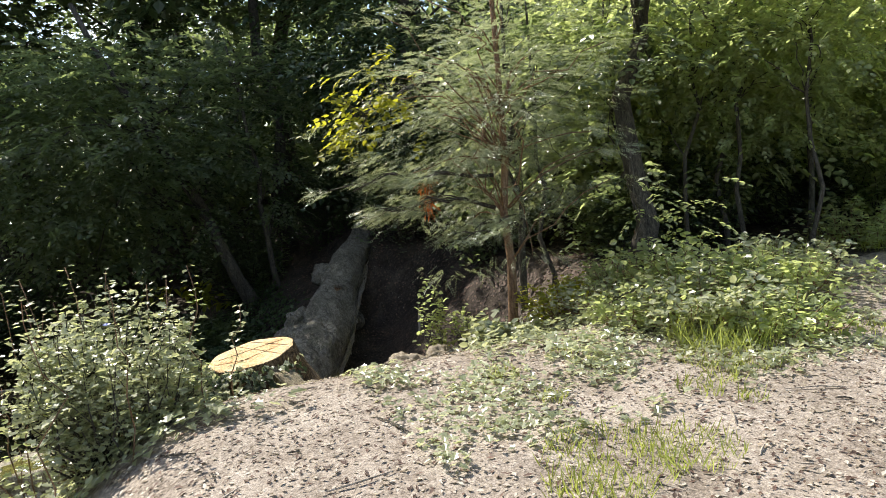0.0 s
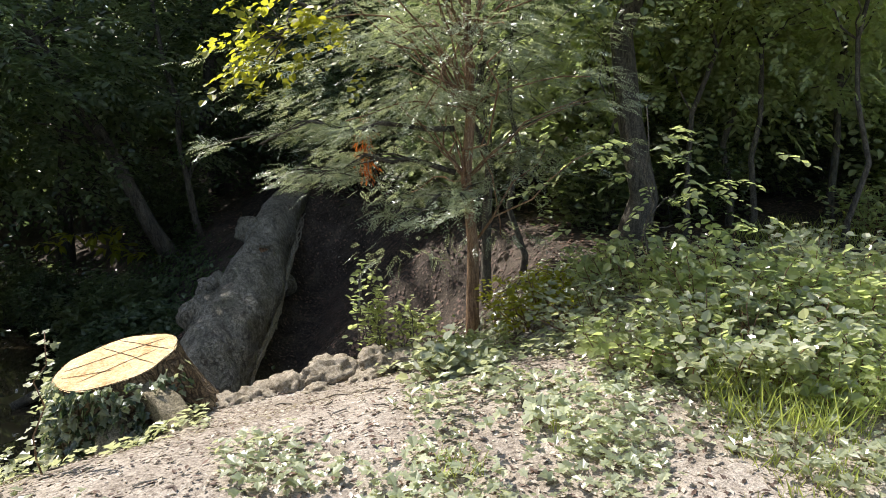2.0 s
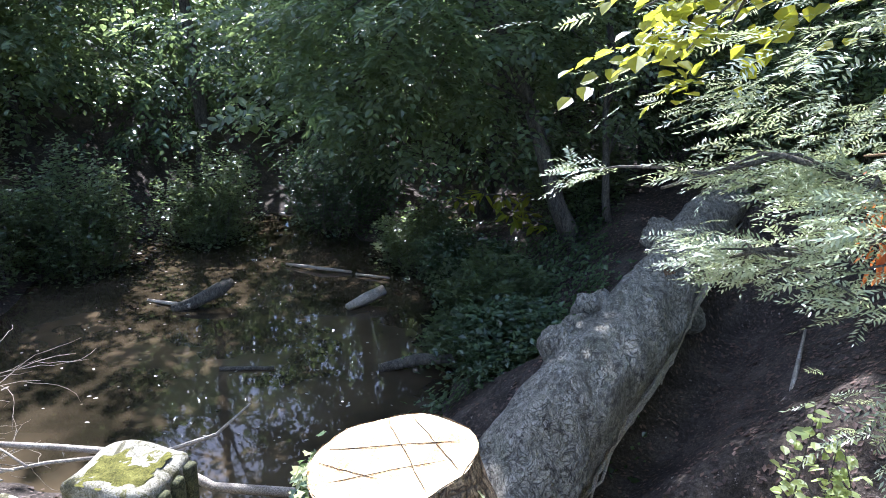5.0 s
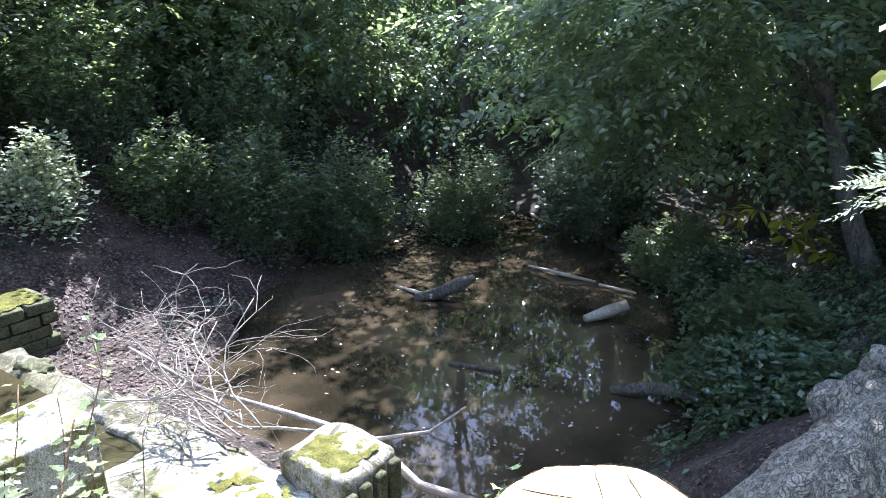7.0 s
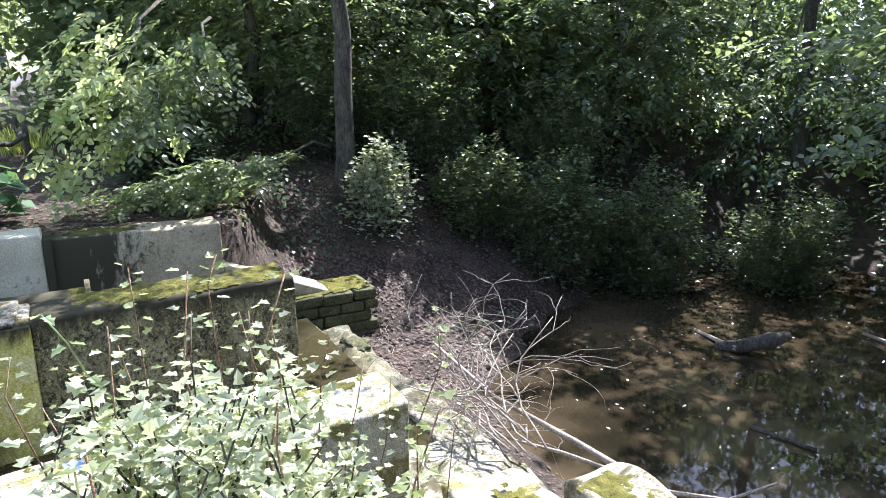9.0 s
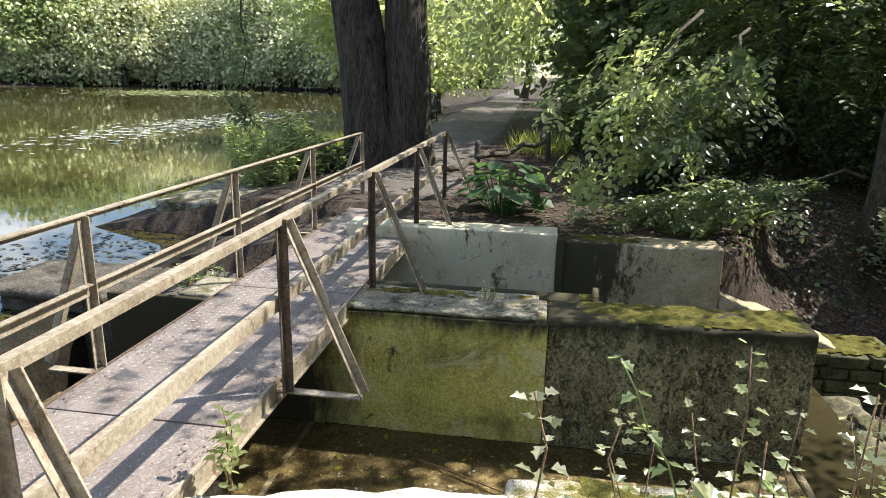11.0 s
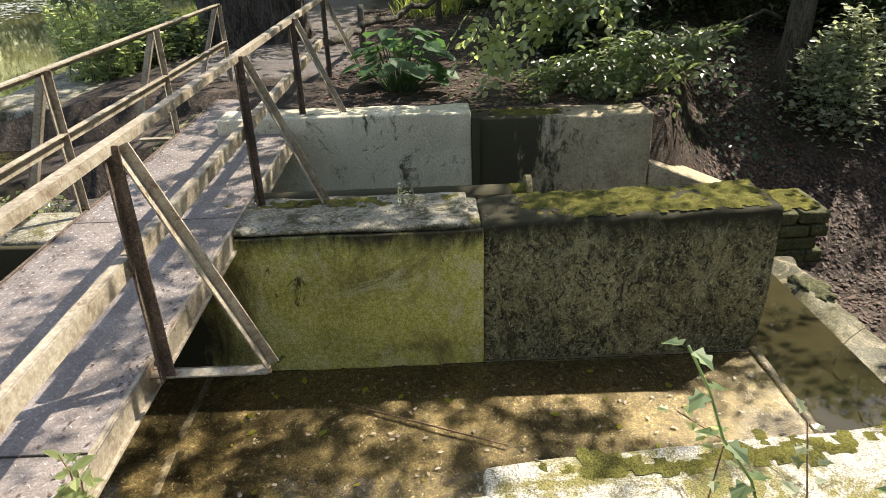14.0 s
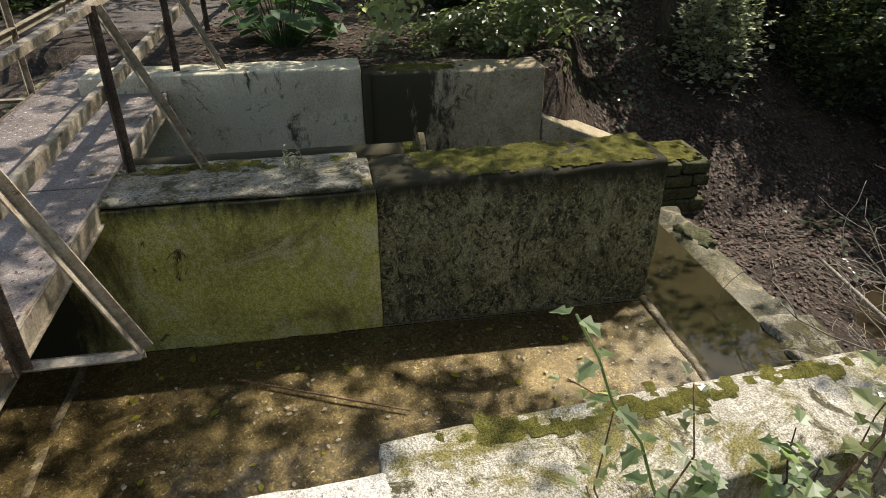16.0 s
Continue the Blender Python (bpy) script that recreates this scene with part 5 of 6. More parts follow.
SPOTS = [  # x, y, height, crown radius, crown floor, trunk radius, leaf kind, seed
    (5.3, 7.0, 3.6, 1.7, 0.2, 0.1, 1, 21), (6.8, 7.9, 5.5, 2.3, 0.2, 0.12, 1, 22), (6.9, 6.2, 3.2, 1.4, 0.2, 0.07, 1, 23), (8.6, 6.3, 6.0, 2.3, 0.2, 0.12, 1, 24),
    (10.2, 4.6, 6.0, 2.2, 0.2, 0.1, 1, 25), (5.0, 9.9, 7.0, 2.6, 0.2, 0.16, 0, 26), (8.4, 10.3, 8.0, 3.0, 0.1, 0.18, 0, 27), (4.3, 12.0, 8.5, 2.4, 0.2, 0.15, 2, 28),
    (11.8, 7.2, 9.0, 3.0, 0.2, 0.2, 0, 29), (5.6, 14.0, 12.0, 3.0, 0.1, 0.18, 0, 30), (2.2, 14.4, 12.0, 2.8, 0.0, 0.16, 2, 31), (-1.0, 15.9, 13.0, 2.9, 0.0, 0.16, 2, 32),
    (-4.0, 16.6, 13.5, 3.0, 0.0, 0.18, 2, 33), (-7.4, 15.8, 10.0, 3.0, 0.0, 0.16, 2, 34), (-9.8, 13.4, 5.6, 2.5, 0.0, 0.15, 0, 35), (-10.8, 10.8, 4.2, 1.9, 0.0, 0.14, 0, 36),
    (-12.0, 8.5, 4.8, 2.5, 0.1, 0.15, 0, 37), (-12.8, 6.1, 5.0, 2.3, 0.3, 0.15, 0, 38), (-15.5, 7.5, 6.0, 2.6, 0.1, 0.2, 0, 39), (-14.5, 11.5, 6.2, 2.6, 0.1, 0.2, 0, 40),
    (-18.0, 5.4, 6.5, 2.8, 0.3, 0.2, 0, 41), (-12.5, 16.0, 7.0, 2.8, 0.0, 0.2, 0, 42), (13.5, 3.2, 8.0, 2.8, 0.1, 0.18, 0, 43), (0.5, 18.5, 9.0, 3.2, 0.0, 0.2, 0, 44),
    (-23.0, 5.5, 10.0, 3.4, 0.3, 0.22, 1, 45), (-29.0, 5.0, 10.0, 3.6, 0.3, 0.22, 3, 46), (-22.0, -3.2, 8.0, 2.4, 1.6, 0.16, 1, 47), (-30.0, -3.0, 9.0, 3.2, 1.2, 0.22, 1, 48),
    (-37.0, 3.4, 10.0, 3.8, 0.2, 0.22, 1, 49), (-46.0, 0.5, 12.0, 5.0, 0.0, 0.25, 1, 50), (-38.0, -4.0, 10.0, 3.5, 0.4, 0.22, 1, 51), (-27.0, 10.0, 11.0, 4.0, 0.1, 0.22, 0, 52),
    (10.5, 12.5, 10.0, 3.4, 0.1, 0.2, 0, 53), (14.0, -1.5, 8.0, 3.0, 0.8, 0.18, 1, 54),
]
# leaf colour, lighter or darker, paints whether a tree stands in sun or shade
KINDS = ((LEAF_WOOD, "dense green woodland tree in shade"), (LEAF_SUNLIT, "woodland tree with sunlight in its light-green leaf colour"), (LEAF_HOLLY, "dark glossy holly tree in shade"), (LEAF_WOOD, "waterside tree beside the lane"))
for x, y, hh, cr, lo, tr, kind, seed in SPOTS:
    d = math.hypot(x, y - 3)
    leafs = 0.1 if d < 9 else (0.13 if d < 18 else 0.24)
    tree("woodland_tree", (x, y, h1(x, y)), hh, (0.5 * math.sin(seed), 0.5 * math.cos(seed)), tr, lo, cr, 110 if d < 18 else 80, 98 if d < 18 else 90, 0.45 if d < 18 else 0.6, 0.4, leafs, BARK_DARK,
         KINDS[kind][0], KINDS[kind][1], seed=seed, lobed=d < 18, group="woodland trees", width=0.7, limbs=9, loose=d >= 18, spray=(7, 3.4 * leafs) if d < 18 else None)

# tall canopy trees added, mostly out of view, whose crowns keep the gully in shade
for x, y, hh, cx, cy, cz, cr, seed in ((-3.6, 17.6, 13.5, 0.2, -2.4, 9.8, 3.3, 401), (-0.4, 18.0, 14.0, 0.3, -2.6, 10.2, 3.4, 402), (2.8, 17.4, 13.0, 0.4, -2.2, 9.6, 3.2, 403)):
    tree("canopy_tree", (x, y, h1(x, y)), hh, (0.2, -1.6), 0.24, 6.5, cr, 72, 125, 0.55, 0.5, 0.2, BARK_DARK, LEAF_WOOD, "added tall tree whose high dense crown shades the gully", seed=seed, group="canopy trees",
         width=0.8, limbs=10, shell=0.2, crown_c=(cx, cy, cz - 1.5))

# pool-side leaning trees
tree("leaning_tree", (1.0, 11.6, h1(1.0, 11.6)), 5.4, (-2.4, 0.1), 0.13, 1.7, 2.2, 120, 140, 0.4, 0.2, 0.1, BARK_DARK, LEAF_WOOD,
     "grey tree leaning over the pool with spreading branches", seed=61, lobed=True, crown_c=(-2.3, -0.4, 2.95), limbs=12, kink=0.02, spray=(7, 0.36), width=0.7, limb_r=0.022)
tree("leaning_tree", (1.4, 11.6, h1(1.4, 11.6)), 4.6, (-0.45, 0.2), 0.06, 1.2, 1.1, 44, 84, 0.3, 0.4, 0.09, BARK_DARK, LEAF_WOOD, "thin ivy-clad tree at the gully bank", seed=62, limbs=12, lobed=True, spray=(7, 0.3), width=0.7, limb_r=0.015)
tree("bank_tree", (-9.0, 6.65, h1(-9.0, 6.65)), 7.0, (0.3, -0.15), 0.17, 3.6, 2.0, 60, 110, 0.36, 0.35, 0.1, BARK_DARK, LEAF_WOOD, "dark trunk on the leafy far bank", seed=63, kink=0.012, limbs=12, crown_c=(1.7, 0.2, 5.6), lobed=True, spray=(7, 0.36), limb_r=0.03)
# one beech: a lighter leaf colour paints the sunlit bough, a darker the shaded two
hanging_branch("beech_bough", (-8.9, 4.2, 2.6), (-7.15, 2.6, 0.72), 26, 42, 0.3, 0.095, LEAF_SUNLIT, "beech bough over the wall, sunlight in its bright green", 161, 0.7, spray=(7, 0.3))
hanging_branch("beech_bough", (-9.0, 4.8, 2.4), (-7.2, 3.7, 1.0), 26, 42, 0.32, 0.095, LEAF_WOOD, "beech bough over the wall, shade in its darker green", 162, 0.5, spray=(7, 0.3))
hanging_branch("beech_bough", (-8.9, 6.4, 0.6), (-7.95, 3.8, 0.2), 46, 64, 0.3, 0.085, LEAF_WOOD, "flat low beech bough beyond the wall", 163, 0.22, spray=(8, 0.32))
# high boughs added above the view to cast leaf dapples on the deck
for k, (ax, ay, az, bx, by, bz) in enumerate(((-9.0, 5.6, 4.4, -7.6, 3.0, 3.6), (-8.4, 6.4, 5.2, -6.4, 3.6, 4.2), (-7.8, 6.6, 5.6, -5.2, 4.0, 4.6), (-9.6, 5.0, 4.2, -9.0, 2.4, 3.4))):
    hanging_branch("beech_bough", (ax, ay, az), (bx, by, bz), 20, 42, 0.45, 0.1, LEAF_WOOD, "high beech bough added out of view to dapple the bridge", 190 + k, 0.4, spray=(7, 0.34))
hanging_branch("horse_chestnut_sprig", (0.3, 12.4, -0.6), (-0.95, 12.3, -0.5), 6, 7, 0.1, 0.2, LEAF_YELLOW, "large-leaved yellow-green sprig over the bank", 165, 0.6, True, 0.45)
hanging_branch("horse_chestnut_sprig", (0.6, 12.2, -0.9), (-0.05, 12.0, -0.75), 6, 7, 0.1, 0.2, LEAF_YELLOW, "large-leaved yellow-green sprig over the bank", 166, 0.6, True, 0.45)
for x, y, hh, r, kind, seed, n in ((-8.35, 6.95, 1.7, 0.5, LEAF_SILVER, 71, 46), (-8.2, 8.6, 1.7, 0.9, LEAF_WOOD, 72, 80), (-7.3, 9.6, 2.3, 0.9, LEAF_WOOD, 91, 100), (-6.9, 11.2, 2.6, 1.1, LEAF_WOOD, 73, 120), (-9.6, 8.4, 2.6, 1.1, LEAF_WOOD, 74, 110),
                                   (0.0, 10.1, 1.0, 0.8, LEAF_WOOD, 75, 90), (0.35, 8.8, 0.75, 0.7, LEAF_HOLLY, 76, 90), (-0.6, 11.4, 1.3, 0.8, LEAF_HOLLY, 77, 90), (-1.6, 12.8, 1.5, 0.9, LEAF_WOOD, 78, 90), (-0.2, 9.4, 0.7, 0.6, LEAF_WOOD, 90, 70),
                                   (0.9, 12.6, 1.9, 1.0, LEAF_WOOD, 79, 100), (-5.9, 13.4, 2.6, 1.2, LEAF_WOOD, 80, 120), (-3.6, 14.6, 2.4, 1.4, LEAF_HOLLY, 81, 130), (4.6, 5.6, 1.0, 0.6, LEAF_WOOD, 82, 60), (3.9, 7.4, 1.5, 0.9, LEAF_WOOD, 92, 90),
                                   (5.6, 5.5, 1.5, 0.9, LEAF_WOOD, 83, 90), (7.4, 5.3, 1.4, 0.9, LEAF_WOOD, 84, 90), (7.9, 4.3, 1.3, 0.8, LEAF_SUNLIT, 85, 90), (-9.9, 4.2, 1.0, 0.8, LEAF_HOLLY, 86, 80), (2.7, 13.0, 2.0, 1.2, LEAF_HOLLY, 93, 100),
                                   (-11.3, 4.6, 1.6, 1.0, LEAF_WOOD, 87, 100), (-14.0, 3.4, 1.4, 1.0, LEAF_WOOD, 88, 90), (-10.8, 7.2, 2.4, 1.1, LEAF_WOOD, 89, 110), (-9.0, 10.9, 2.8, 1.2, LEAF_WOOD, 94, 120), (-10.6, 12.6, 3.0, 1.4, LEAF_WOOD, 95, 120),
                                   (3.6, 10.2, 2.2, 1.1, LEAF_WOOD, 96, 100), (4.6, 8.6, 2.2, 1.0, LEAF_WOOD, 97, 100)):
    shrub("woodland_shrub", (x, y, h1(x, y)), r, hh, n, 80, 0.08, kind, BARK_DARK, "leafy undergrowth shrub on the gully bank", seed=seed, group="undergrowth shrubs", lobed=False, jitter=0.2)


def leaf_screen(name, spots, per, spread, leaf, foliage, label, seed, kind="stuff"):
    """A mass of foliage in the depth of the wood, too dense to count."""
    rg = np.random.default_rng(seed)
    pos, off = clustered(rg, np.array(spots), per, spread, 0.8)
    al = rg.normal(size=pos.shape)
    al[:, 2] -= 0.4
    return tagged(part(name, leaves(name, pos, al, leaf * (0.6 + 0.8 * rg.random(len(pos))), 0.8, 0.2, False, rng=rg), foliage), label, "woodland", kind=kind)


rg = np.random.default_rng(8)
ring = []
for i in range(1900):
    a = radians(-20 + 210 * rg.random())
    r = 15 + 10 * rg.random()
    x, y = -2 + r * math.cos(a), 5 + r * math.sin(a)
    if y < 3.2 and x < 0:
        continue
    ring.append((x, y, float(height(x, y)) + 0.1 + 6.5 * rg.random() ** 1.5))
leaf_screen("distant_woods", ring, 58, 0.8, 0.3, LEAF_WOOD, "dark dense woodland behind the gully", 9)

# ---------- pond shore and far trees ----------
oak = thing("oak_tree", "massive double-stemmed oak with furrowed bark by the bridge", "tree", (-11.3, -0.45, 0.1))
for (ox, oy, r0, tx, ty, seed) in ((0.0, -0.15, 0.5, -0.4, -1.1, 1.0), (-0.1, 0.42, 0.42, 0.1, -0.2, 4.0)):
    pts, rr = [], []
    for i in range(22):
        t = i / 21
        pts.append((ox + tx * t ** 1.3, oy + ty * t ** 1.3, -0.5 + 7.2 * t))
        rr.append(r0 * (1 + 0.55 * max(0, 0.16 - t) / 0.16) * (1 - 0.45 * t))
    me = Geo().tube(pts, rr, 40).mesh("stem", True)
    for v in me.vertices:
        p = v.co
        a = math.atan2(p.y - oy, p.x - ox)
        ridge = noise.noise(Vector((math.cos(a) * 7, math.sin(a) * 7, p.z * 1.1 + seed)))
        n2 = Vector((math.cos(a), math.sin(a), 0))
        v.co = p + n2 * (0.045 * ridge + 0.06 * noise.noise(Vector((math.cos(a) * 1.5, math.sin(a) * 1.5, p.z * 0.5 + seed))))
    part("stem", me, BARK_OAK, oak)
pos, off = clustered(np.random.default_rng(15), [(2.6 * math.cos(k * 0.9) - 0.5, 2.6 * math.sin(k * 0.9), 6.5 + 1.6 * math.sin(k * 2.1)) for k in range(34)], 160, 0.8, 0.6)
part("crown", leaves("crown", pos, off + np.array([0, 0, -0.2]), 0.16, 0.7), LEAF_WOOD, oak)

rg = np.random.default_rng(21)
masters = []
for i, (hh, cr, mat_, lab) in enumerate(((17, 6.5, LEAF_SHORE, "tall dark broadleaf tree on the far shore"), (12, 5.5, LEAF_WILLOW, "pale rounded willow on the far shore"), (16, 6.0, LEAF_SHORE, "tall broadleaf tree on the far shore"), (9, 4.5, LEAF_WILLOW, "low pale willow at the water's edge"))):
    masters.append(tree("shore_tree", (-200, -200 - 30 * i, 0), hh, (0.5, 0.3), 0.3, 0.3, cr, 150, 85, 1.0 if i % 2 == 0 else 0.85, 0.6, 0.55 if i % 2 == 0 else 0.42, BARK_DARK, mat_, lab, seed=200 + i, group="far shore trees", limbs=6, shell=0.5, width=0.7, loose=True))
count = 0
for i in range(60):
    a = radians(138 + 122 * i / 59)
    back = i % 2
    ex, ey = 38 + 4 + 9 * back + 3 * rg.random(), 32 + 4 + 9 * back + 3 * rg.random()
    x, y = -40 + ex * math.cos(a), -36 + ey * math.sin(a)
    if y > -6 and x > -60:
        continue
    m = masters[(0, 2)[i // 2 % 2] if back or rg.random() < 0.12 else (1, 3)[i // 2 % 2]]
    s = 0.85 + 0.35 * rg.random()
    copy_thing(m, Matrix.Translation((x, y, -0.2)) @ Matrix.Rotation(rg.random() * 6.28, 4, 'Z') @ Matrix.Scale(s, 4))
    count += 1
for m in masters:
    for o in (*m.children_recursive, m):
        bpy.data.objects.remove(o)

# ---------- near plants ----------
shrub("ivy_bush", (-0.75, 2.95, h1(-0.75, 2.95) - 0.05), 0.58, 0.98, 105, 70, 0.037, LEAF_BANK, BARK_DARK, "sunlit bush of small ivy-like leaves with upright shoots", "bush", 301, 2, 0.75, "", 0.8, 0.1)


def shoot(base, top, n, leaf, seed, foliage=LEAF_BANK):
    rg = np.random.default_rng(seed)
    root = thing("ivy_shoot", "upright leafy ivy shoot in sunlight", "plant", base, "ivy shoots")
    line = bend((0, 0, -0.15), np.array(top) - np.array(base), 8, 0.0, rg, 0.1)
    part("stem", Geo().tube(line, np.linspace(0.005, 0.002, 8), 5).mesh("stem", True), BARK_BROWN, root)
    t = np.linspace(0.15, 1, n)
    k = np.minimum((t * 7).astype(int), 6)
    p = line[k] + (line[k + 1] - line[k]) * (t * 7 - k)[:, None]
    a = np.arange(n) * 2.4 + seed
    al = np.stack([np.cos(a), np.sin(a), 0.15 * np.ones(n)], 1) + rg.normal(size=(n, 3)) * 0.25
    stalk = p + al / np.linalg.norm(al, axis=1, keepdims=True) * 0.02
    part("foliage", leaves("foliage", stalk, al, leaf * (1.15 - 0.5 * t) * (0.8 + 0.5 * rg.random(n)), 0.95, 0.25, 2, 0.5, rg), foliage, root, "", "stuff")


for i, (bx, by, tx, ty, tz) in enumerate(((-1.45, 2.95, -1.52, 2.94, 1.12), (-1.5, 3.1, -1.6, 3.12, 0.92), (-1.3, 3.2, -1.35, 3.25, 0.98), (-1.15, 3.35, -1.1, 3.42, 0.95), (-1.05, 3.6, -1.1, 3.78, 0.95), (-1.7, 2.95, -1.85, 2.9, 0.75),
                                          (-1.65, 2.8, -1.75, 2.65, 0.62), (-0.6, 2.5, -0.66, 2.45, 1.2), (-0.35, 2.75, -0.3, 2.78, 1.2), (-0.95, 2.4, -1.0, 2.4, 1.2), (-0.5, 3.3, -0.42, 3.4, 1.05), (-0.15, 3.2, -0.02, 3.25, 0.85),
                                          (-1.85, 3.2, -2.05, 2.72, 0.62), (-1.25, 2.75, -1.38, 2.62, 0.95), (-1.9, 3.5, -2.0, 3.6, 0.5), (-1.6, 3.7, -1.7, 3.9, 0.45), (-1.45, 4.0, -1.55, 4.2, 0.35), (-1.6, 3.25, -1.72, 3.3, 0.85), (-1.5, 3.55, -1.62, 3.75, 0.6), (-1.05, 3.05, -1.12, 3.05, 1.2), (-0.9, 3.2, -0.93, 3.25, 1.22), (-0.75, 3.1, -0.72, 3.15, 1.18), (-1.2, 3.15, -1.25, 3.15, 1.2), (-0.6, 3.05, -0.52, 3.1, 1.08), (-1.0, 2.9, -1.08, 2.85, 1.1))):
    shoot((bx, by, h1(bx, by)), (tx, ty, tz), 44, 0.044, 40 + i, LEAF_BANK if i % 2 else LEAF_SUNLIT)
for i, (x, y, r, hh, n) in enumerate(((-1.7, 2.95, 0.2, 0.36, 10), (-1.6, 3.2, 0.3, 0.28, 11), (-1.5, 3.75, 0.3, 0.26, 12), (-1.75, 4.25, 0.25, 0.3, 20), (-1.2, 4.2, 0.3, 0.3, 24), (-0.6, 3.9, 0.35, 0.35, 30))):
    shrub("ivy_clump", (x, y, h1(x, y)), r, hh, n, 46, 0.036, LEAF_WOOD if i % 2 == 0 else LEAF_BANK, BARK_DARK, "clump of ivy spilling over the sunny bank", "ivy", 320 + i, 2, 0.5, "ivy clumps", 0.9, 0.08)

LEAF_NETTLE = leaf_material("nettle leaves", (0.1, 0.16, 0.07), (0.3, 0.38, 0.2), 0.35, 0.4, 0.7)
nettle = thing("nettle", "tall nettle stem with paired leaves beside the wall", "plant", (-1.9, 3.1, h1(-1.9, 3.1)))
rg = np.random.default_rng(71)
line = bend((0, 0, -0.1), (-0.06, -0.42, 0.87 - h1(-1.9, 3.1)), 12, 0.0, rg, 0.03)
line[:, 1] += 0.1 * np.sin(np.linspace(0, 3.14, 12))
part("stem", Geo().tube(line, np.linspace(0.006, 0.003, 12), 6).mesh("stem", True), LEAF_NETTLE, nettle)
k = np.repeat(np.arange(3, 12), 2)
a = np.arange(len(k)) // 2 * 1.57 + np.arange(len(k)) % 2 * 3.14 + 0.6
al = np.stack([np.cos(a), np.sin(a), 0.0 * a - 0.35], 1)
part("foliage", leaves("foliage", line[k] + al * 0.015, al, 0.095 - 0.0035 * k, 0.78, 0.3, 2, 0.3, rg), LEAF_NETTLE, nettle, "", "stuff")
shrub("ivy_clump", (-1.72, 3.1, 0.12), 0.26, 0.52, 14, 22, 0.055, LEAF_NETTLE, BARK_DARK, "clump of glossy green ivy beside the wall", "ivy", 329, 2, 0.5, "ivy clumps", 0.95, 0.07)

# bank saplings and broad-leaved plants
shrub("bank_sapling", (1.85, 4.9, -0.3), 0.22, 0.95, 9, 38, 0.05, LEAF_SUNLIT, BARK_DARK, "small bright-leaved sapling at the bank edge", "sapling", 331, True, 0.9, "", 0.7, 0.05)
shrub("bank_sapling", (2.1, 4.55, -0.15), 0.25, 0.5, 9, 30, 0.05, LEAF_SUNLIT, BARK_DARK, "small bright-leaved sapling at the bank edge", "sapling", 332, True, 0.8, "", 0.7, 0.06)
for i, (x, y, r, hh, n, lf, mat_) in enumerate(((2.45, 2.55, 0.35, 0.45, 22, 0.075, LEAF_BANK), (2.8, 2.3, 0.5, 0.6, 44, 0.085, LEAF_BANK), (3.2, 2.7, 0.5, 0.75, 44, 0.09, LEAF_SUNLIT), (3.0, 1.9, 0.4, 0.42, 36, 0.08, LEAF_BANK), (2.7, 3.2, 0.4, 0.4, 22, 0.07, LEAF_BANK),
                                                (3.7, 2.4, 0.5, 0.6, 40, 0.09, LEAF_BANK), (2.15, 3.5, 0.3, 0.25, 14, 0.06, LEAF_BANK), (1.7, 3.15, 0.2, 0.22, 14, 0.1, LEAF_SUNLIT), (2.7, 3.8, 0.35, 0.5, 34, 0.06, LEAF_YELLOW), (3.3, 3.5, 0.5, 0.6, 40, 0.07, LEAF_BANK),
                                                (4.2, 2.9, 0.5, 0.6, 40, 0.09, LEAF_BANK), (6.2, 3.6, 0.6, 0.7, 46, 0.09, LEAF_SUNLIT), (6.0, 1.2, 0.5, 0.5, 40, 0.08, LEAF_SUNLIT))):
    shrub("bramble", (x, y, h1(x, y)), r, hh * 0.72, n, 32, lf * 0.6, LEAF_BANK if i % 3 == 1 else LEAF_SUNLIT if mat_ is LEAF_BANK else mat_, BARK_BROWN, "sunlit bramble and nettle clump on the bank", "bramble", 340 + i, True, 0.4, "brambles", 0.8, 0.08)
root = thing("broad_leaf_plant", "clump of large lobed green leaves beside the bridge end", "plant", (-8.2, 1.85, h1(-8.2, 1.85)))
rg = np.random.default_rng(88)
n = 60
a, r = rg.random(n) * 6.28, 0.45 * np.sqrt(rg.random(n))
pos = np.stack([r * np.cos(a), r * np.sin(a), 0.15 + 0.55 * rg.random(n) * (1.2 - r)], 1)
part("foliage", leaves("foliage", pos, np.stack([np.cos(a), np.sin(a), -0.3 + 0 * a], 1), 0.16 + 0.12 * rg.random(n), 1.0, 0.15, True, 0.4, rg), LEAF_PLANT, root, "", "stuff")
g = Geo()
for p in pos:
    g.tube([(p[0] * 0.2, p[1] * 0.2, -0.05), (p[0] * 0.7, p[1] * 0.7, p[2] * 0.6), tuple(p)], 0.006, 4, caps=False)
part("stem_tangle", g, LEAF_PLANT, root, "", "stuff")
shrub("weed", (-2.3, 1.05, -0.05), 0.06, 0.55, 3, 18, 0.06, LEAF_SUNLIT, BARK_BROWN, "slender green weed growing beside the deck", "plant", 361, True, 0.95, "", 0.5, 0.03)
shrub("weed", (-5.6, -0.9, -0.29), 0.3, 0.3, 20, 14, 0.05, LEAF_SUNLIT, BARK_BROWN, "weeds on the stone pier", "plant", 362, True, 0.6, "", 0.4, 0.05)
shrub("weed", (-1.85, -0.75, -0.16), 0.35, 0.4, 26, 14, 0.035, LEAF_BANK, TWIG, "dry weeds on the near abutment", "plant", 363, True, 0.7, "", 0.4, 0.05)
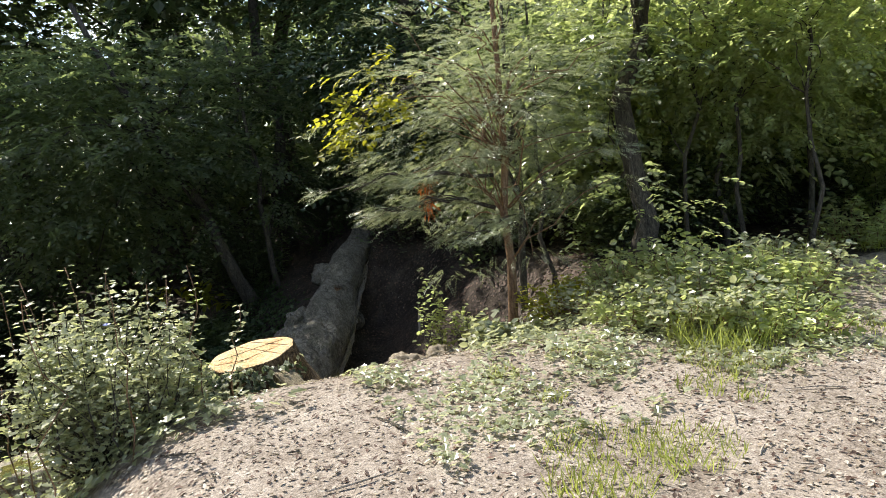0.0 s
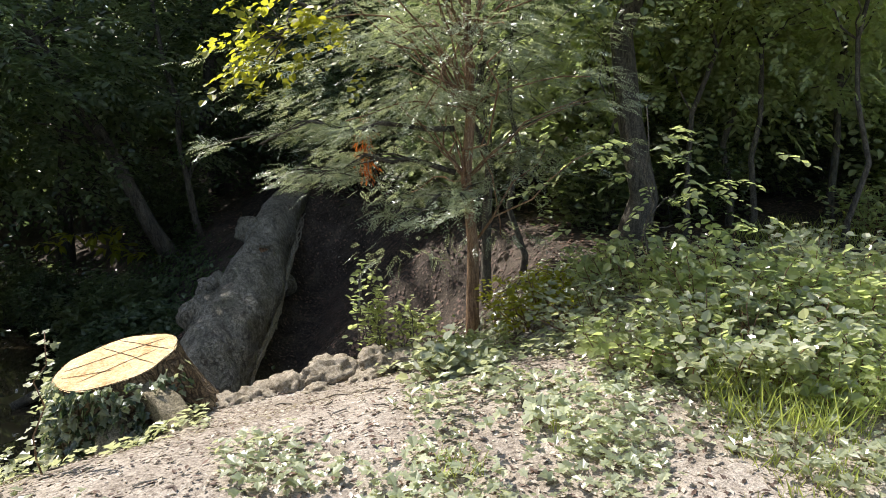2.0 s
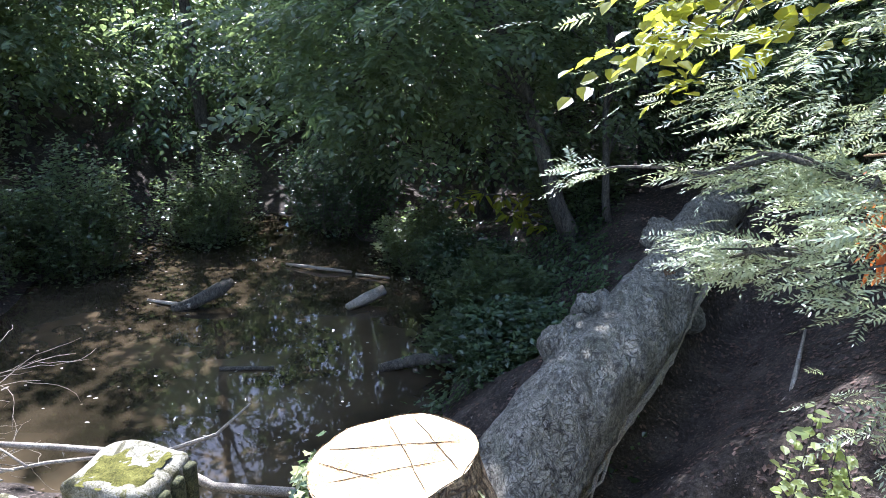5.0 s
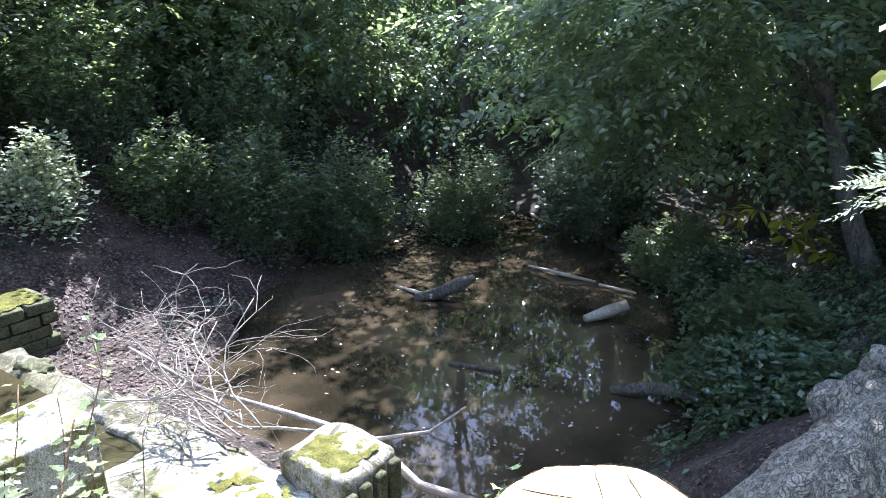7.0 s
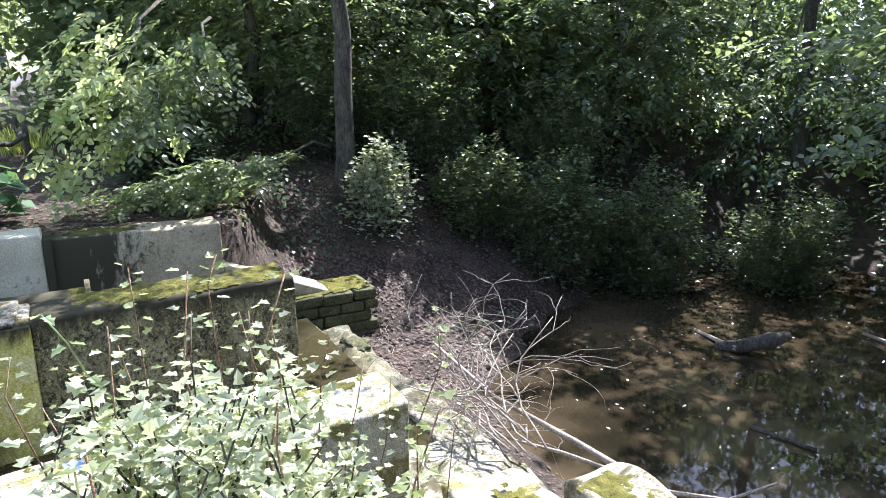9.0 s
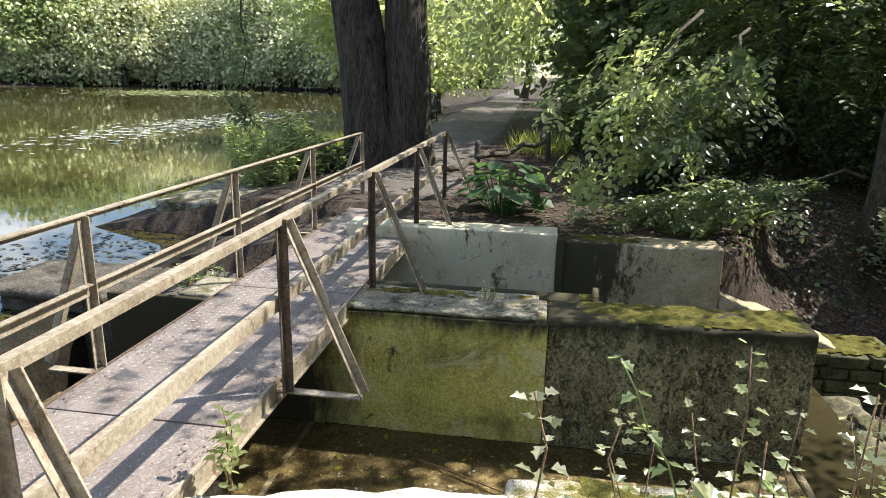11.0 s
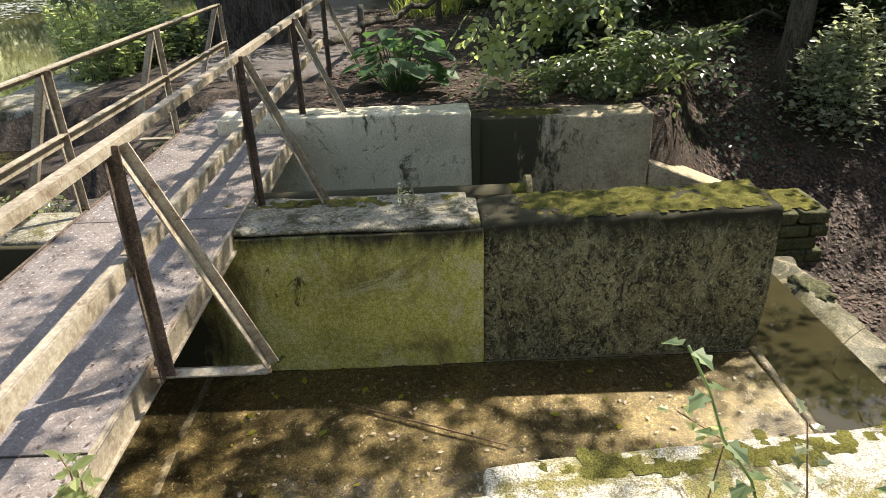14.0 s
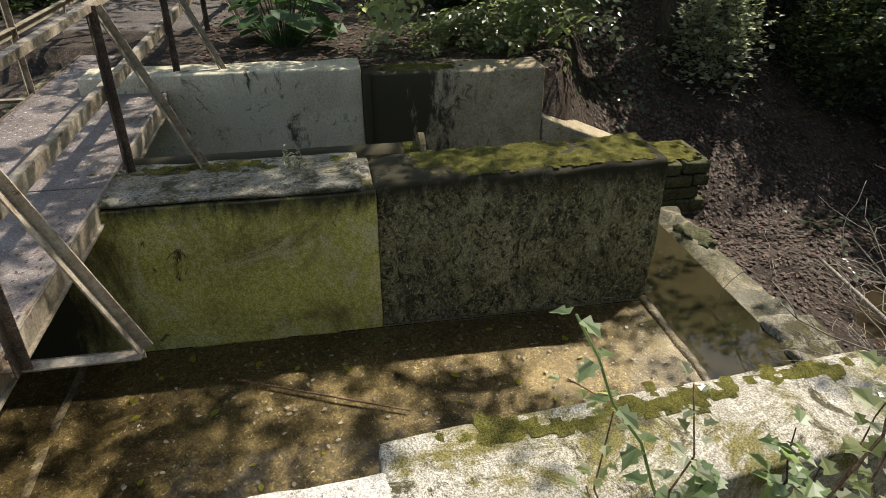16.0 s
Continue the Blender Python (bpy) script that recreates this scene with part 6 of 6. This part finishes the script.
shrub("weed", (-5.0, 2.0, -0.03), 0.12, 0.2, 10, 10, 0.03, LEAF_BANK, TWIG, "small weed rooted in the wall top", "plant", 364, True, 0.7, "", 0.4, 0.03)
for x, y, s in ((-10.30, -1.85, 381), (-10.50, -1.38, 382), (-10.2, -2.35, 385), (-10.9, -1.9, 386), (-13.2, -4.0, 383), (-15.5, -3.9, 384)):
    shrub("waterside_shrub", (x, y, -0.4), 0.7, 1.5, 30, 50, 0.1, LEAF_SUNLIT if s % 2 else LEAF_WOOD, BARK_DARK, "thin leafy waterside weeds at the pond edge", "shrub", s, True, 0.8, "waterside shrubs", 0.5, 0.08)
hanging_branch("trailing_branch", (-10.00, -2.37, 3.56), (-10.00, -2.43, 0.73), 30, 18, 0.12, 0.09, LEAF_WOOD, "trailing leafy branch hanging over the water", 171, 1.5, True, 0.6)
for k in range(5):
    hanging_branch("overhanging_bough", (-13 - 2.2 * k, 2.6, 5.0), (-12 - 2.6 * k, 1.1 - 0.2 * k, 2.3 + 0.1 * k), 24, 35, 0.5, 0.15, LEAF_SUNLIT, "sunlit bough hanging over the lane", 180 + k, 0.6, spray=(7, 0.5))

# bare brushwood caught on the sill
BRUSH = surface("weathered brushwood bark", [(0.3, (0.17, 0.14, 0.105)), (0.55, (0.31, 0.265, 0.21)), (0.8, (0.43, 0.38, 0.31))], 10.0, 70, 0.9, 0.002)
brush = thing("brushwood", "tangle of bare bleached branches on the spillway sill", "brushwood", (0, 0, 0))
rg = np.random.default_rng(91)
def branchlet(start, direction, length, radius, depth):
    pts = [np.array(start)]
    d = np.array(direction, float)
    for i in range(6):
        d = d + rg.normal(size=3) * np.array([0.34, 0.34, 0.2])
        d[2] = d[2] * 0.85 - 0.015
        d /= np.linalg.norm(d)
        pts.append(pts[-1] + d * length / 6)
    part("branch", Geo().tube(pts, np.linspace(radius, radius * 0.4, 7), 5).mesh("branch", True), BRUSH, brush)
    if depth:
        for k in range(3):
            i = 2 + k + int(rg.random() * 2)
            nd = d + rg.normal(size=3) * np.array([0.7, 0.7, 0.35])
            branchlet(pts[min(i, 6)], nd / np.linalg.norm(nd), length * 0.6, radius * 0.55, depth - 1)


for k in range(12):
    branchlet((-3.2 + 0.5 * rg.random(), 5.4 + 0.3 * rg.random(), -0.98), (-1.0 - 0.5 * rg.random(), 0.05 + 0.3 * rg.normal(), 0.14 + 0.14 * rg.random()), 0.9 + 0.6 * rg.random(), 0.01, 2)
part("main_branch", Geo().tube([(-4.6, 5.75, -0.85), (-3.6, 5.8, -1.0), (-2.9, 6.1, -1.15), (-2.2, 6.3, -1.25), (-1.6, 6.1, -1.3), (-1.1, 6.4, -1.5), (-0.6, 6.9, -1.75)], [0.012, 0.02, 0.026, 0.032, 0.036, 0.04, 0.035], 8).mesh("main_branch", True), BRUSH, brush)
part("branch", Geo().tube([(-2.2, 6.3, -1.25), (-1.75, 6.45, -1.1), (-1.6, 6.75, -0.98)], [0.02, 0.014, 0.008], 6), BRUSH, brush)
part("branch", Geo().tube([(-3.3, 5.5, -1.1), (-2.7, 5.8, -1.05), (-2.3, 6.25, -1.22)], [0.008, 0.014, 0.02], 6), BRUSH, brush)

# logs and sticks in the pool
def log(name, pts, radii, mat_, label):
    g = Geo().tube(pts, radii, 12, wobble=0.6)
    return tagged(part(name, g.mesh(name, True), mat_), label, "log", "driftwood in the pool")


log("driftwood", [(-4.55, 10.05, -1.78), (-4.3, 10.2, -1.72), (-4.05, 10.5, -1.62), (-3.95, 10.7, -1.55)], [0.05, 0.075, 0.08, 0.05], BARK_DARK, "short grey log lying in the pool")
log("driftwood", [(-5.1, 10.3, -1.79), (-4.3, 10.12, -1.74)], [0.02, 0.03], TWIG, "pale branch stub lying in the pool")
log("driftwood", [(-2.15, 10.6, -1.75), (-1.95, 10.85, -1.68), (-1.75, 11.05, -1.62)], [0.06, 0.1, 0.08], TWIG, "pale broken log at the pool edge")
log("driftwood", [(-3.8, 12.2, -1.77), (-3.1, 12.05, -1.74), (-2.6, 12.1, -1.78)], [0.02, 0.032, 0.02], TWIG, "thin pale branch floating in the pool")
log("driftwood", [(-2.5, 12.0, -1.78), (-1.9, 11.9, -1.76)], [0.02, 0.015], TWIG, "thin pale branch floating in the pool")
log("driftwood", [(-1.2, 9.0, -1.78), (-0.75, 9.1, -1.66), (-0.3, 9.0, -1.55)], [0.05, 0.07, 0.05], BARK_DARK, "grey log end on the pool bank")
log("driftwood", [(-3.0, 8.6, -1.79), (-2.4, 8.75, -1.78)], [0.025, 0.02], BARK_DARK, "dark stick floating in the pool")
log("dead_branch", [(2.6, 7.3, -0.95), (3.3, 8.2, -0.7), (4.2, 9.0, -0.35)], [0.02, 0.03, 0.02], TWIG, "bare branch on the gully slope")
log("dead_branch", [(1.9, 6.8, -1.2), (2.7, 7.6, -0.85), (3.0, 8.4, -0.6)], [0.015, 0.02, 0.012], TWIG, "bare branch on the gully slope")
log("reed_stalk", [(-4.2, 1.55, -1.05), (-3.9, 2.2, -1.04), (-3.75, 2.55, -1.045)], [0.006, 0.006, 0.004], BARK_BROWN, "long brown stalk lying on the wet apron")


# ---------- ground cover ----------
def scatter(name, n, region, density, leaf, foliage, label, seed, lift=(0.005, 0.03), width=0.75, tilt=0.35, lobed=False, category="leaves", kind="stuff", keep=None, fold=0.25):
    rg = np.random.default_rng(seed)
    x = region[0] + (region[2] - region[0]) * rg.random(n)
    y = region[1] + (region[3] - region[1]) * rg.random(n)
    w = np.array([noise.noise(Vector((a * density, b * density, seed))) for a, b in zip(x, y)]) if density else np.ones(n)
    ok = w > (rg.random(n) * 0.5 - 0.25 if density else -1)
    if keep is not None:
        ok &= keep(x, y)
    x, y = x[ok], y[ok]
    z = height(x, y) + np.array([noise.noise(Vector((a * 1.7, b * 1.7, 0))) * 0.02 for a, b in zip(x, y)]) + lift[0] + (lift[1] - lift[0]) * rg.random(len(x))
    a = rg.random(len(x)) * 6.28
    slope = (height(x + 0.05 * np.cos(a), y + 0.05 * np.sin(a)) - height(x, y)) / 0.05
    al = np.stack([np.cos(a), np.sin(a), np.clip(slope, -1.5, 1.5) + tilt * rg.normal(size=len(x))], 1)
    gxs, gys = (height(x + 0.05, y) - height(x - 0.05, y)) / 0.1, (height(x, y + 0.05) - height(x, y - 0.05)) / 0.1
    ups = np.stack([-np.clip(gxs, -2, 2), -np.clip(gys, -2, 2), np.ones(len(x))], 1)
    me = leaves(name, np.stack([x, y, z], 1), al, leaf * (0.5 + rg.random(len(x))), width, fold, lobed, 0.5, rg, ups)
    return tagged(part(name, me, foliage), label, category, kind=kind)


dry = lambda x, y: (height(x, y) > -1.8) & ~((x > -7) & (x < -2.15) & (y < 5.5) & (y > -2.2)) & (pond_depth(x, y) < 0)
scatter("leaf_scraps", 22000, (-2.0, -1.0, 5.0, 4.9), 0, 0.026, LEAF_PALE, "pale leaf scraps and chips trodden into the bank", 401, (0.002, 0.012), 0.5, 0.2, keep=dry)
scatter("leaf_scraps", 15000, (-2.0, -1.0, 5.0, 4.9), 0, 0.03, LEAF_DEAD, "dry brown leaf scraps on the bank", 402, (0.002, 0.012), 0.4, 0.2, keep=dry)
open_earth = lambda x, y: dry(x, y) & ~((x < 1.75) & (x > 0.1) & (y > 2.9))
scatter("ground_ivy", 14000, (0.5, 1.3, 3.8, 4.6), 2.3, 0.034, LEAF_BANK, "low ground ivy spread over the sunny bank", 403, (0.008, 0.06), 0.95, 0.4, 2, keep=open_earth)
scatter("ground_ivy", 6000, (1.3, 2.0, 5.0, 4.5), 1.6, 0.045, LEAF_BANK, "low ground ivy spread over the sunny bank", 404, (0.02, 0.12), 0.95, 0.4, 2, keep=open_earth)
scatter("ground_ivy", 3500, (-1.6, 2.4, 0.6, 4.6), 0.8, 0.05, LEAF_BANK, "ground ivy around the stump", 405, (0.01, 0.1), 0.95, 0.3, 2, keep=dry)
scatter("leaf_litter", 34000, (-9.5, 4.8, 6.0, 15.0), 0, 0.042, LEAF_DEAD, "brown leaf litter on the gully slopes", 406, (0.004, 0.014), 0.6, 0.12, keep=dry)
scatter("leaf_litter", 9000, (-14.0, 1.0, -7.0, 7.0), 0, 0.06, LEAF_DEAD, "brown leaf litter behind the far wall", 407, (0.004, 0.014), 0.6, 0.12, keep=dry)
scatter("leaf_litter", 9000, (2.2, 3.6, 7.0, 9.0), 0, 0.04, LEAF_DEAD, "leaf litter under the yew", 408, (0.004, 0.014), 0.6, 0.12, keep=dry)
scatter("bank_ivy", 14000, (-9.0, 7.0, 1.6, 15.5), 0.5, 0.06, LEAF_HOLLY, "dark ivy carpeting the pool banks", 409, (0.01, 0.12), 0.9, 0.4, False, keep=lambda x, y: dry(x, y) & (height(x, y) > -1.78) & ((x > -6.6) | (y > 10)))
scatter("bank_ivy", 7000, (-1.2, 7.8, 1.3, 12.5), 0, 0.06, LEAF_HOLLY, "dark ivy and bramble on the steep bank", 410, (0.02, 0.3), 0.8, 0.5, False, keep=dry)
scatter("bank_ivy", 3500, (-14.0, 2.4, -7.4, 6.5), 0.6, 0.06, LEAF_HOLLY, "dark ivy behind the far wall", 411, (0.01, 0.1), 0.9, 0.4, False, keep=dry)


def tufts(name, spots, blades, length, label, seed, foliage=GRASS, splay=0.5, width=0.07):
    rg = np.random.default_rng(seed)
    for i, (x, y, r, n) in enumerate(spots):
        a, q = rg.random(n) * 6.28, r * np.sqrt(rg.random(n))
        px, py = x + q * np.cos(a), y + q * np.sin(a)
        pos = np.stack([px - x, py - y, height(px, py) - height(x, y) + 0 * px - 0.01], 1)
        b = rg.random(n) * 6.28
        al = np.stack([np.cos(b) * splay, np.sin(b) * splay, np.ones(n)], 1) + rg.normal(size=(n, 3)) * 0.15
        root = thing(name, label, "grass", (x, y, float(height(x, y))), name + "s")
        part("grass_mass", leaves("grass_mass", pos, al, length * (0.5 + 0.7 * rg.random(n)), width, 0.3, False, 1.0, rg), foliage, root, "", "stuff")


tufts("grass_tuft", ((1.15, 1.1, 0.3, 420), (1.45, 1.0, 0.22, 260), (0.95, 0.9, 0.2, 200), (1.3, 1.75, 0.08, 60), (2.45, 1.75, 0.3, 360), (2.7, 2.05, 0.25, 260), (1.95, 1.45, 0.12, 80), (2.15, 1.5, 0.1, 60), (2.05, 1.25, 0.08, 40), (1.25, 2.2, 0.1, 60), (1.75, 2.3, 0.1, 60),
                     (3.4, 1.6, 0.2, 120)), 0, 0.085, "tuft of bright green grass on the bare bank", 501)
tufts("grass_tuft", ((6.4, 3.0, 0.7, 900), (7.2, 2.6, 0.6, 700), (5.4, 3.9, 0.5, 500), (2.6, 1.95, 0.3, 420)), 0, 0.22, "long grass beside the path", 502, GRASS, 0.5, 0.03)
tufts("grass_tuft", ((-16.0, -3.6, 1.0, 700), (-19.0, -3.6, 1.2, 900), (-23.0, -3.6, 1.2, 900), (-13.0, 2.2, 0.6, 300)), 0, 0.5, "long grass at the pond edge", 503, GRASS, 0.4, 0.04)

# twigs lying on the bank
rg = np.random.default_rng(61)
for i in range(110):
    x, y = -0.6 + 4.6 * rg.random(), 0.0 + 4.3 * rg.random()
    if pond_depth(x, y) > -0.2:
        continue
    a, ln = rg.random() * 6.28, 0.06 + 0.22 * rg.random() ** 2
    z = h1(x, y) + 0.008
    dx, dy = math.cos(a) * ln, math.sin(a) * ln
    pts = [(x, y, z), (x + dx * 0.5 + rg.normal() * 0.012, y + dy * 0.5 + rg.normal() * 0.012, h1(x + dx * 0.5, y + dy * 0.5) + 0.014), (x + dx, y + dy, h1(x + dx, y + dy) + 0.01)]
    tagged(part("twig", Geo().tube(pts, [0.004, 0.005, 0.0025], 5), TWIG if i % 2 else BARK_DARK), "dry twig lying on the trodden earth", "twig", "scattered twigs")

# ---------- floating and far things ----------
def floating(name, spots, z, size, foliage, label, seed, width=0.8):
    rg = np.random.default_rng(seed)
    n = len(spots)
    a = rg.random(n) * 6.28
    pos = np.array([(x, y, z) for x, y in spots], float)
    al = np.stack([np.cos(a), np.sin(a), 0 * a], 1)
    return tagged(part(name, leaves(name, pos, al, size * (0.5 + rg.random(n)), width, 0.05, True, 0.05, rg), foliage), label, "floating leaves", kind="stuff")


rg = np.random.default_rng(33)
floating("pond_debris", [(-2.4 - 3.4 * rg.random(), -2.15 - 2.4 * rg.random() ** 2.2) for _ in range(380)] + [(-6.8 + 0.9 * rg.normal(), -3.4 + 0.6 * rg.normal()) for _ in range(420)] + [(-4.6 + 0.5 * rg.normal(), -3.2 + 0.4 * rg.normal()) for _ in range(250)], -0.492, 0.1, MURK, "dark floating leaves and twigs at the weir", 601, 0.35)
floating("lily_pads", [(-27 + 5.0 * rg.normal(), -12.6 + 1.2 * rg.normal()) for _ in range(600)], -0.49, 0.3, LILY_PALE, "shining lily pads on the pond", 602, 0.9)
floating("lily_pads", [(-62 + 4 * rg.normal(), -34 + 3.5 * rg.normal()) for _ in range(900)], -0.485, 0.5, LILY, "green lily pads on the pond", 603, 0.9)
floating("pool_debris", [(-6 + 5.2 * rg.random(), 6.8 + 6.0 * rg.random()) for _ in range(150)], -1.792, 0.04, LEAF_PALE, "pale leaves floating on the dark pool", 604, 0.6)
floating("apron_leaves", [(-4.5 + 1.9 * rg.random(), 0.9 + 3.4 * rg.random()) for _ in range(260)], -1.058, 0.026, LEAF_PALE, "small pale leaves on the wet apron", 605, 0.6)
floating("apron_leaves", [(-4.5 + 1.9 * rg.random(), 0.9 + 3.4 * rg.random()) for _ in range(40)], -1.058, 0.05, LEAF_YELLOW, "yellow leaves on the wet apron", 606, 0.6)
floating("deck_leaves", [(-9 + 7.4 * rg.random(), 0.87 - 0.25 * rg.random() ** 2.5) for _ in range(700)] + [(-9 + 7.4 * rg.random(), -0.18 + 0.2 * rg.random() ** 2.5) for _ in range(500)], 0.006, 0.016, LEAF_DEAD, "brown leaf scraps along the deck edges", 607, 0.5)
floating("wall_top_leaves", [(-5.1 + 0.45 * rg.random(), 0.5 + 3.8 * rg.random()) for _ in range(200)], -0.004, 0.025, LEAF_DEAD, "leaf scraps on the wall top", 608, 0.5)
island = thing("reed_island", "small clump of reeds standing in the pond", "reeds", (-35.2, -32.8, -0.5))
a, q = rg.random(700) * 6.28, 1.1 * np.sqrt(rg.random(700))
part("reed_mass", leaves("reed_mass", np.stack([q * np.cos(a), q * np.sin(a), 0 * a], 1), np.stack([0.25 * np.cos(a * 3), 0.25 * np.sin(a * 3), 0 * a + 1], 1), 0.9 + 0.8 * rg.random(700), 0.06, 0.2), REED, island, "", "stuff")
part("raft", worn_block((1.2, -0.8, -0.1), (3.4, 0.4, 0.12), 0.4, 0.05, 0.05, 3.0), BARK_DARK, island)

rail = thing("metal_railing", "dark green metal railing beside the pond", "railing", (-19.5, -1.3, 0.1))
for x, y in ((0, 0), (0.1, -1.2), (-1.6, 0.1), (-1.5, -1.3)):
    part("post", Geo().tube([(x, y, -0.2), (x, y, 1.05)], 0.03, 8), GREENPAINT, rail)
for z in (0.55, 1.03):
    part("rail", Geo().tube([(0, 0.05, z), (0.1, -1.25, z)], 0.025, 8), GREENPAINT, rail)
    part("rail", Geo().tube([(0, 0, z), (-1.6, 0.1, z)], 0.025, 8), GREENPAINT, rail)
    part("rail", Geo().tube([(-1.5, -1.3, z), (-1.6, 0.1, z)], 0.025, 8), GREENPAINT, rail)
fence = thing("rustic_fence", "low rustic pole fence along the lane", "fence", (0, 0, 0))
for x, y, t in ((-10.3, 1.3, 0.62), (-12.0, 2.4, 0.75), (-14.0, 2.2, 0.7)):
    part("post", Geo().tube([(x, y, -0.1), (x + 0.03, y, 0.4 + t * 0.5), (x, y, 0.15 + t)], [0.05, 0.045, 0.04], 8).mesh("post", True), BARK_DARK, fence)
for a, b in (((-8.9, 1.05, 0.5), (-10.4, 1.3, 0.5)), ((-10.2, 1.3, 0.52), (-12.1, 2.4, 0.68)), ((-11.9, 2.4, 0.68), (-14.1, 2.2, 0.66))):
    part("pole", Geo().tube(bend(a, b, 6, -0.03, np.random.default_rng(4), 0.05), [0.045, 0.05, 0.045, 0.045, 0.04, 0.04], 8).mesh("pole", True), BARK_DARK, fence)
for k in range(3):
    tagged(part("step_timber", worn_block((-9.75 - 0.35 * k, -0.25, -0.1), (-9.55 - 0.35 * k, 1.1, 0.06 + 0.05 * k), 0.2, 0.03, 0.02, 70.0 + k), BARK_DARK), "worn timber step at the bridge end", "step", "bridge end steps")
flower = thing("blue_flower", "single small blue flower among the shoots", "flower", (-0.72, 2.75, 0.95))
part("petals", leaves("petals", np.zeros((6, 3)), np.array([(math.cos(k), math.sin(k), 0.3) for k in np.arange(6) * 1.05]), 0.025, 0.8), leaf_material("blue petals", (0.2, 0.25, 0.7), (0.3, 0.35, 0.8)), flower)
part("stem", Geo().tube([(0, 0, -0.35), (0.01, 0, 0)], 0.002, 4), LEAF_BANK, flower)

scatter("leaf_litter", 9000, (-10.0, 4.6, -5.0, 9.5), 0, 0.05, LEAF_DEAD, "reddish leaf litter on the slope beyond the wing wall", 412, (0.006, 0.03), 0.6, 0.2, keep=dry)
scatter("pale_litter", 320, (-9.0, 5.0, 5.0, 14.0), 0, 0.03, LEAF_PALE, "few pale dry leaves on the gully slopes", 413, (0.006, 0.016), 0.6, 0.12, keep=dry)
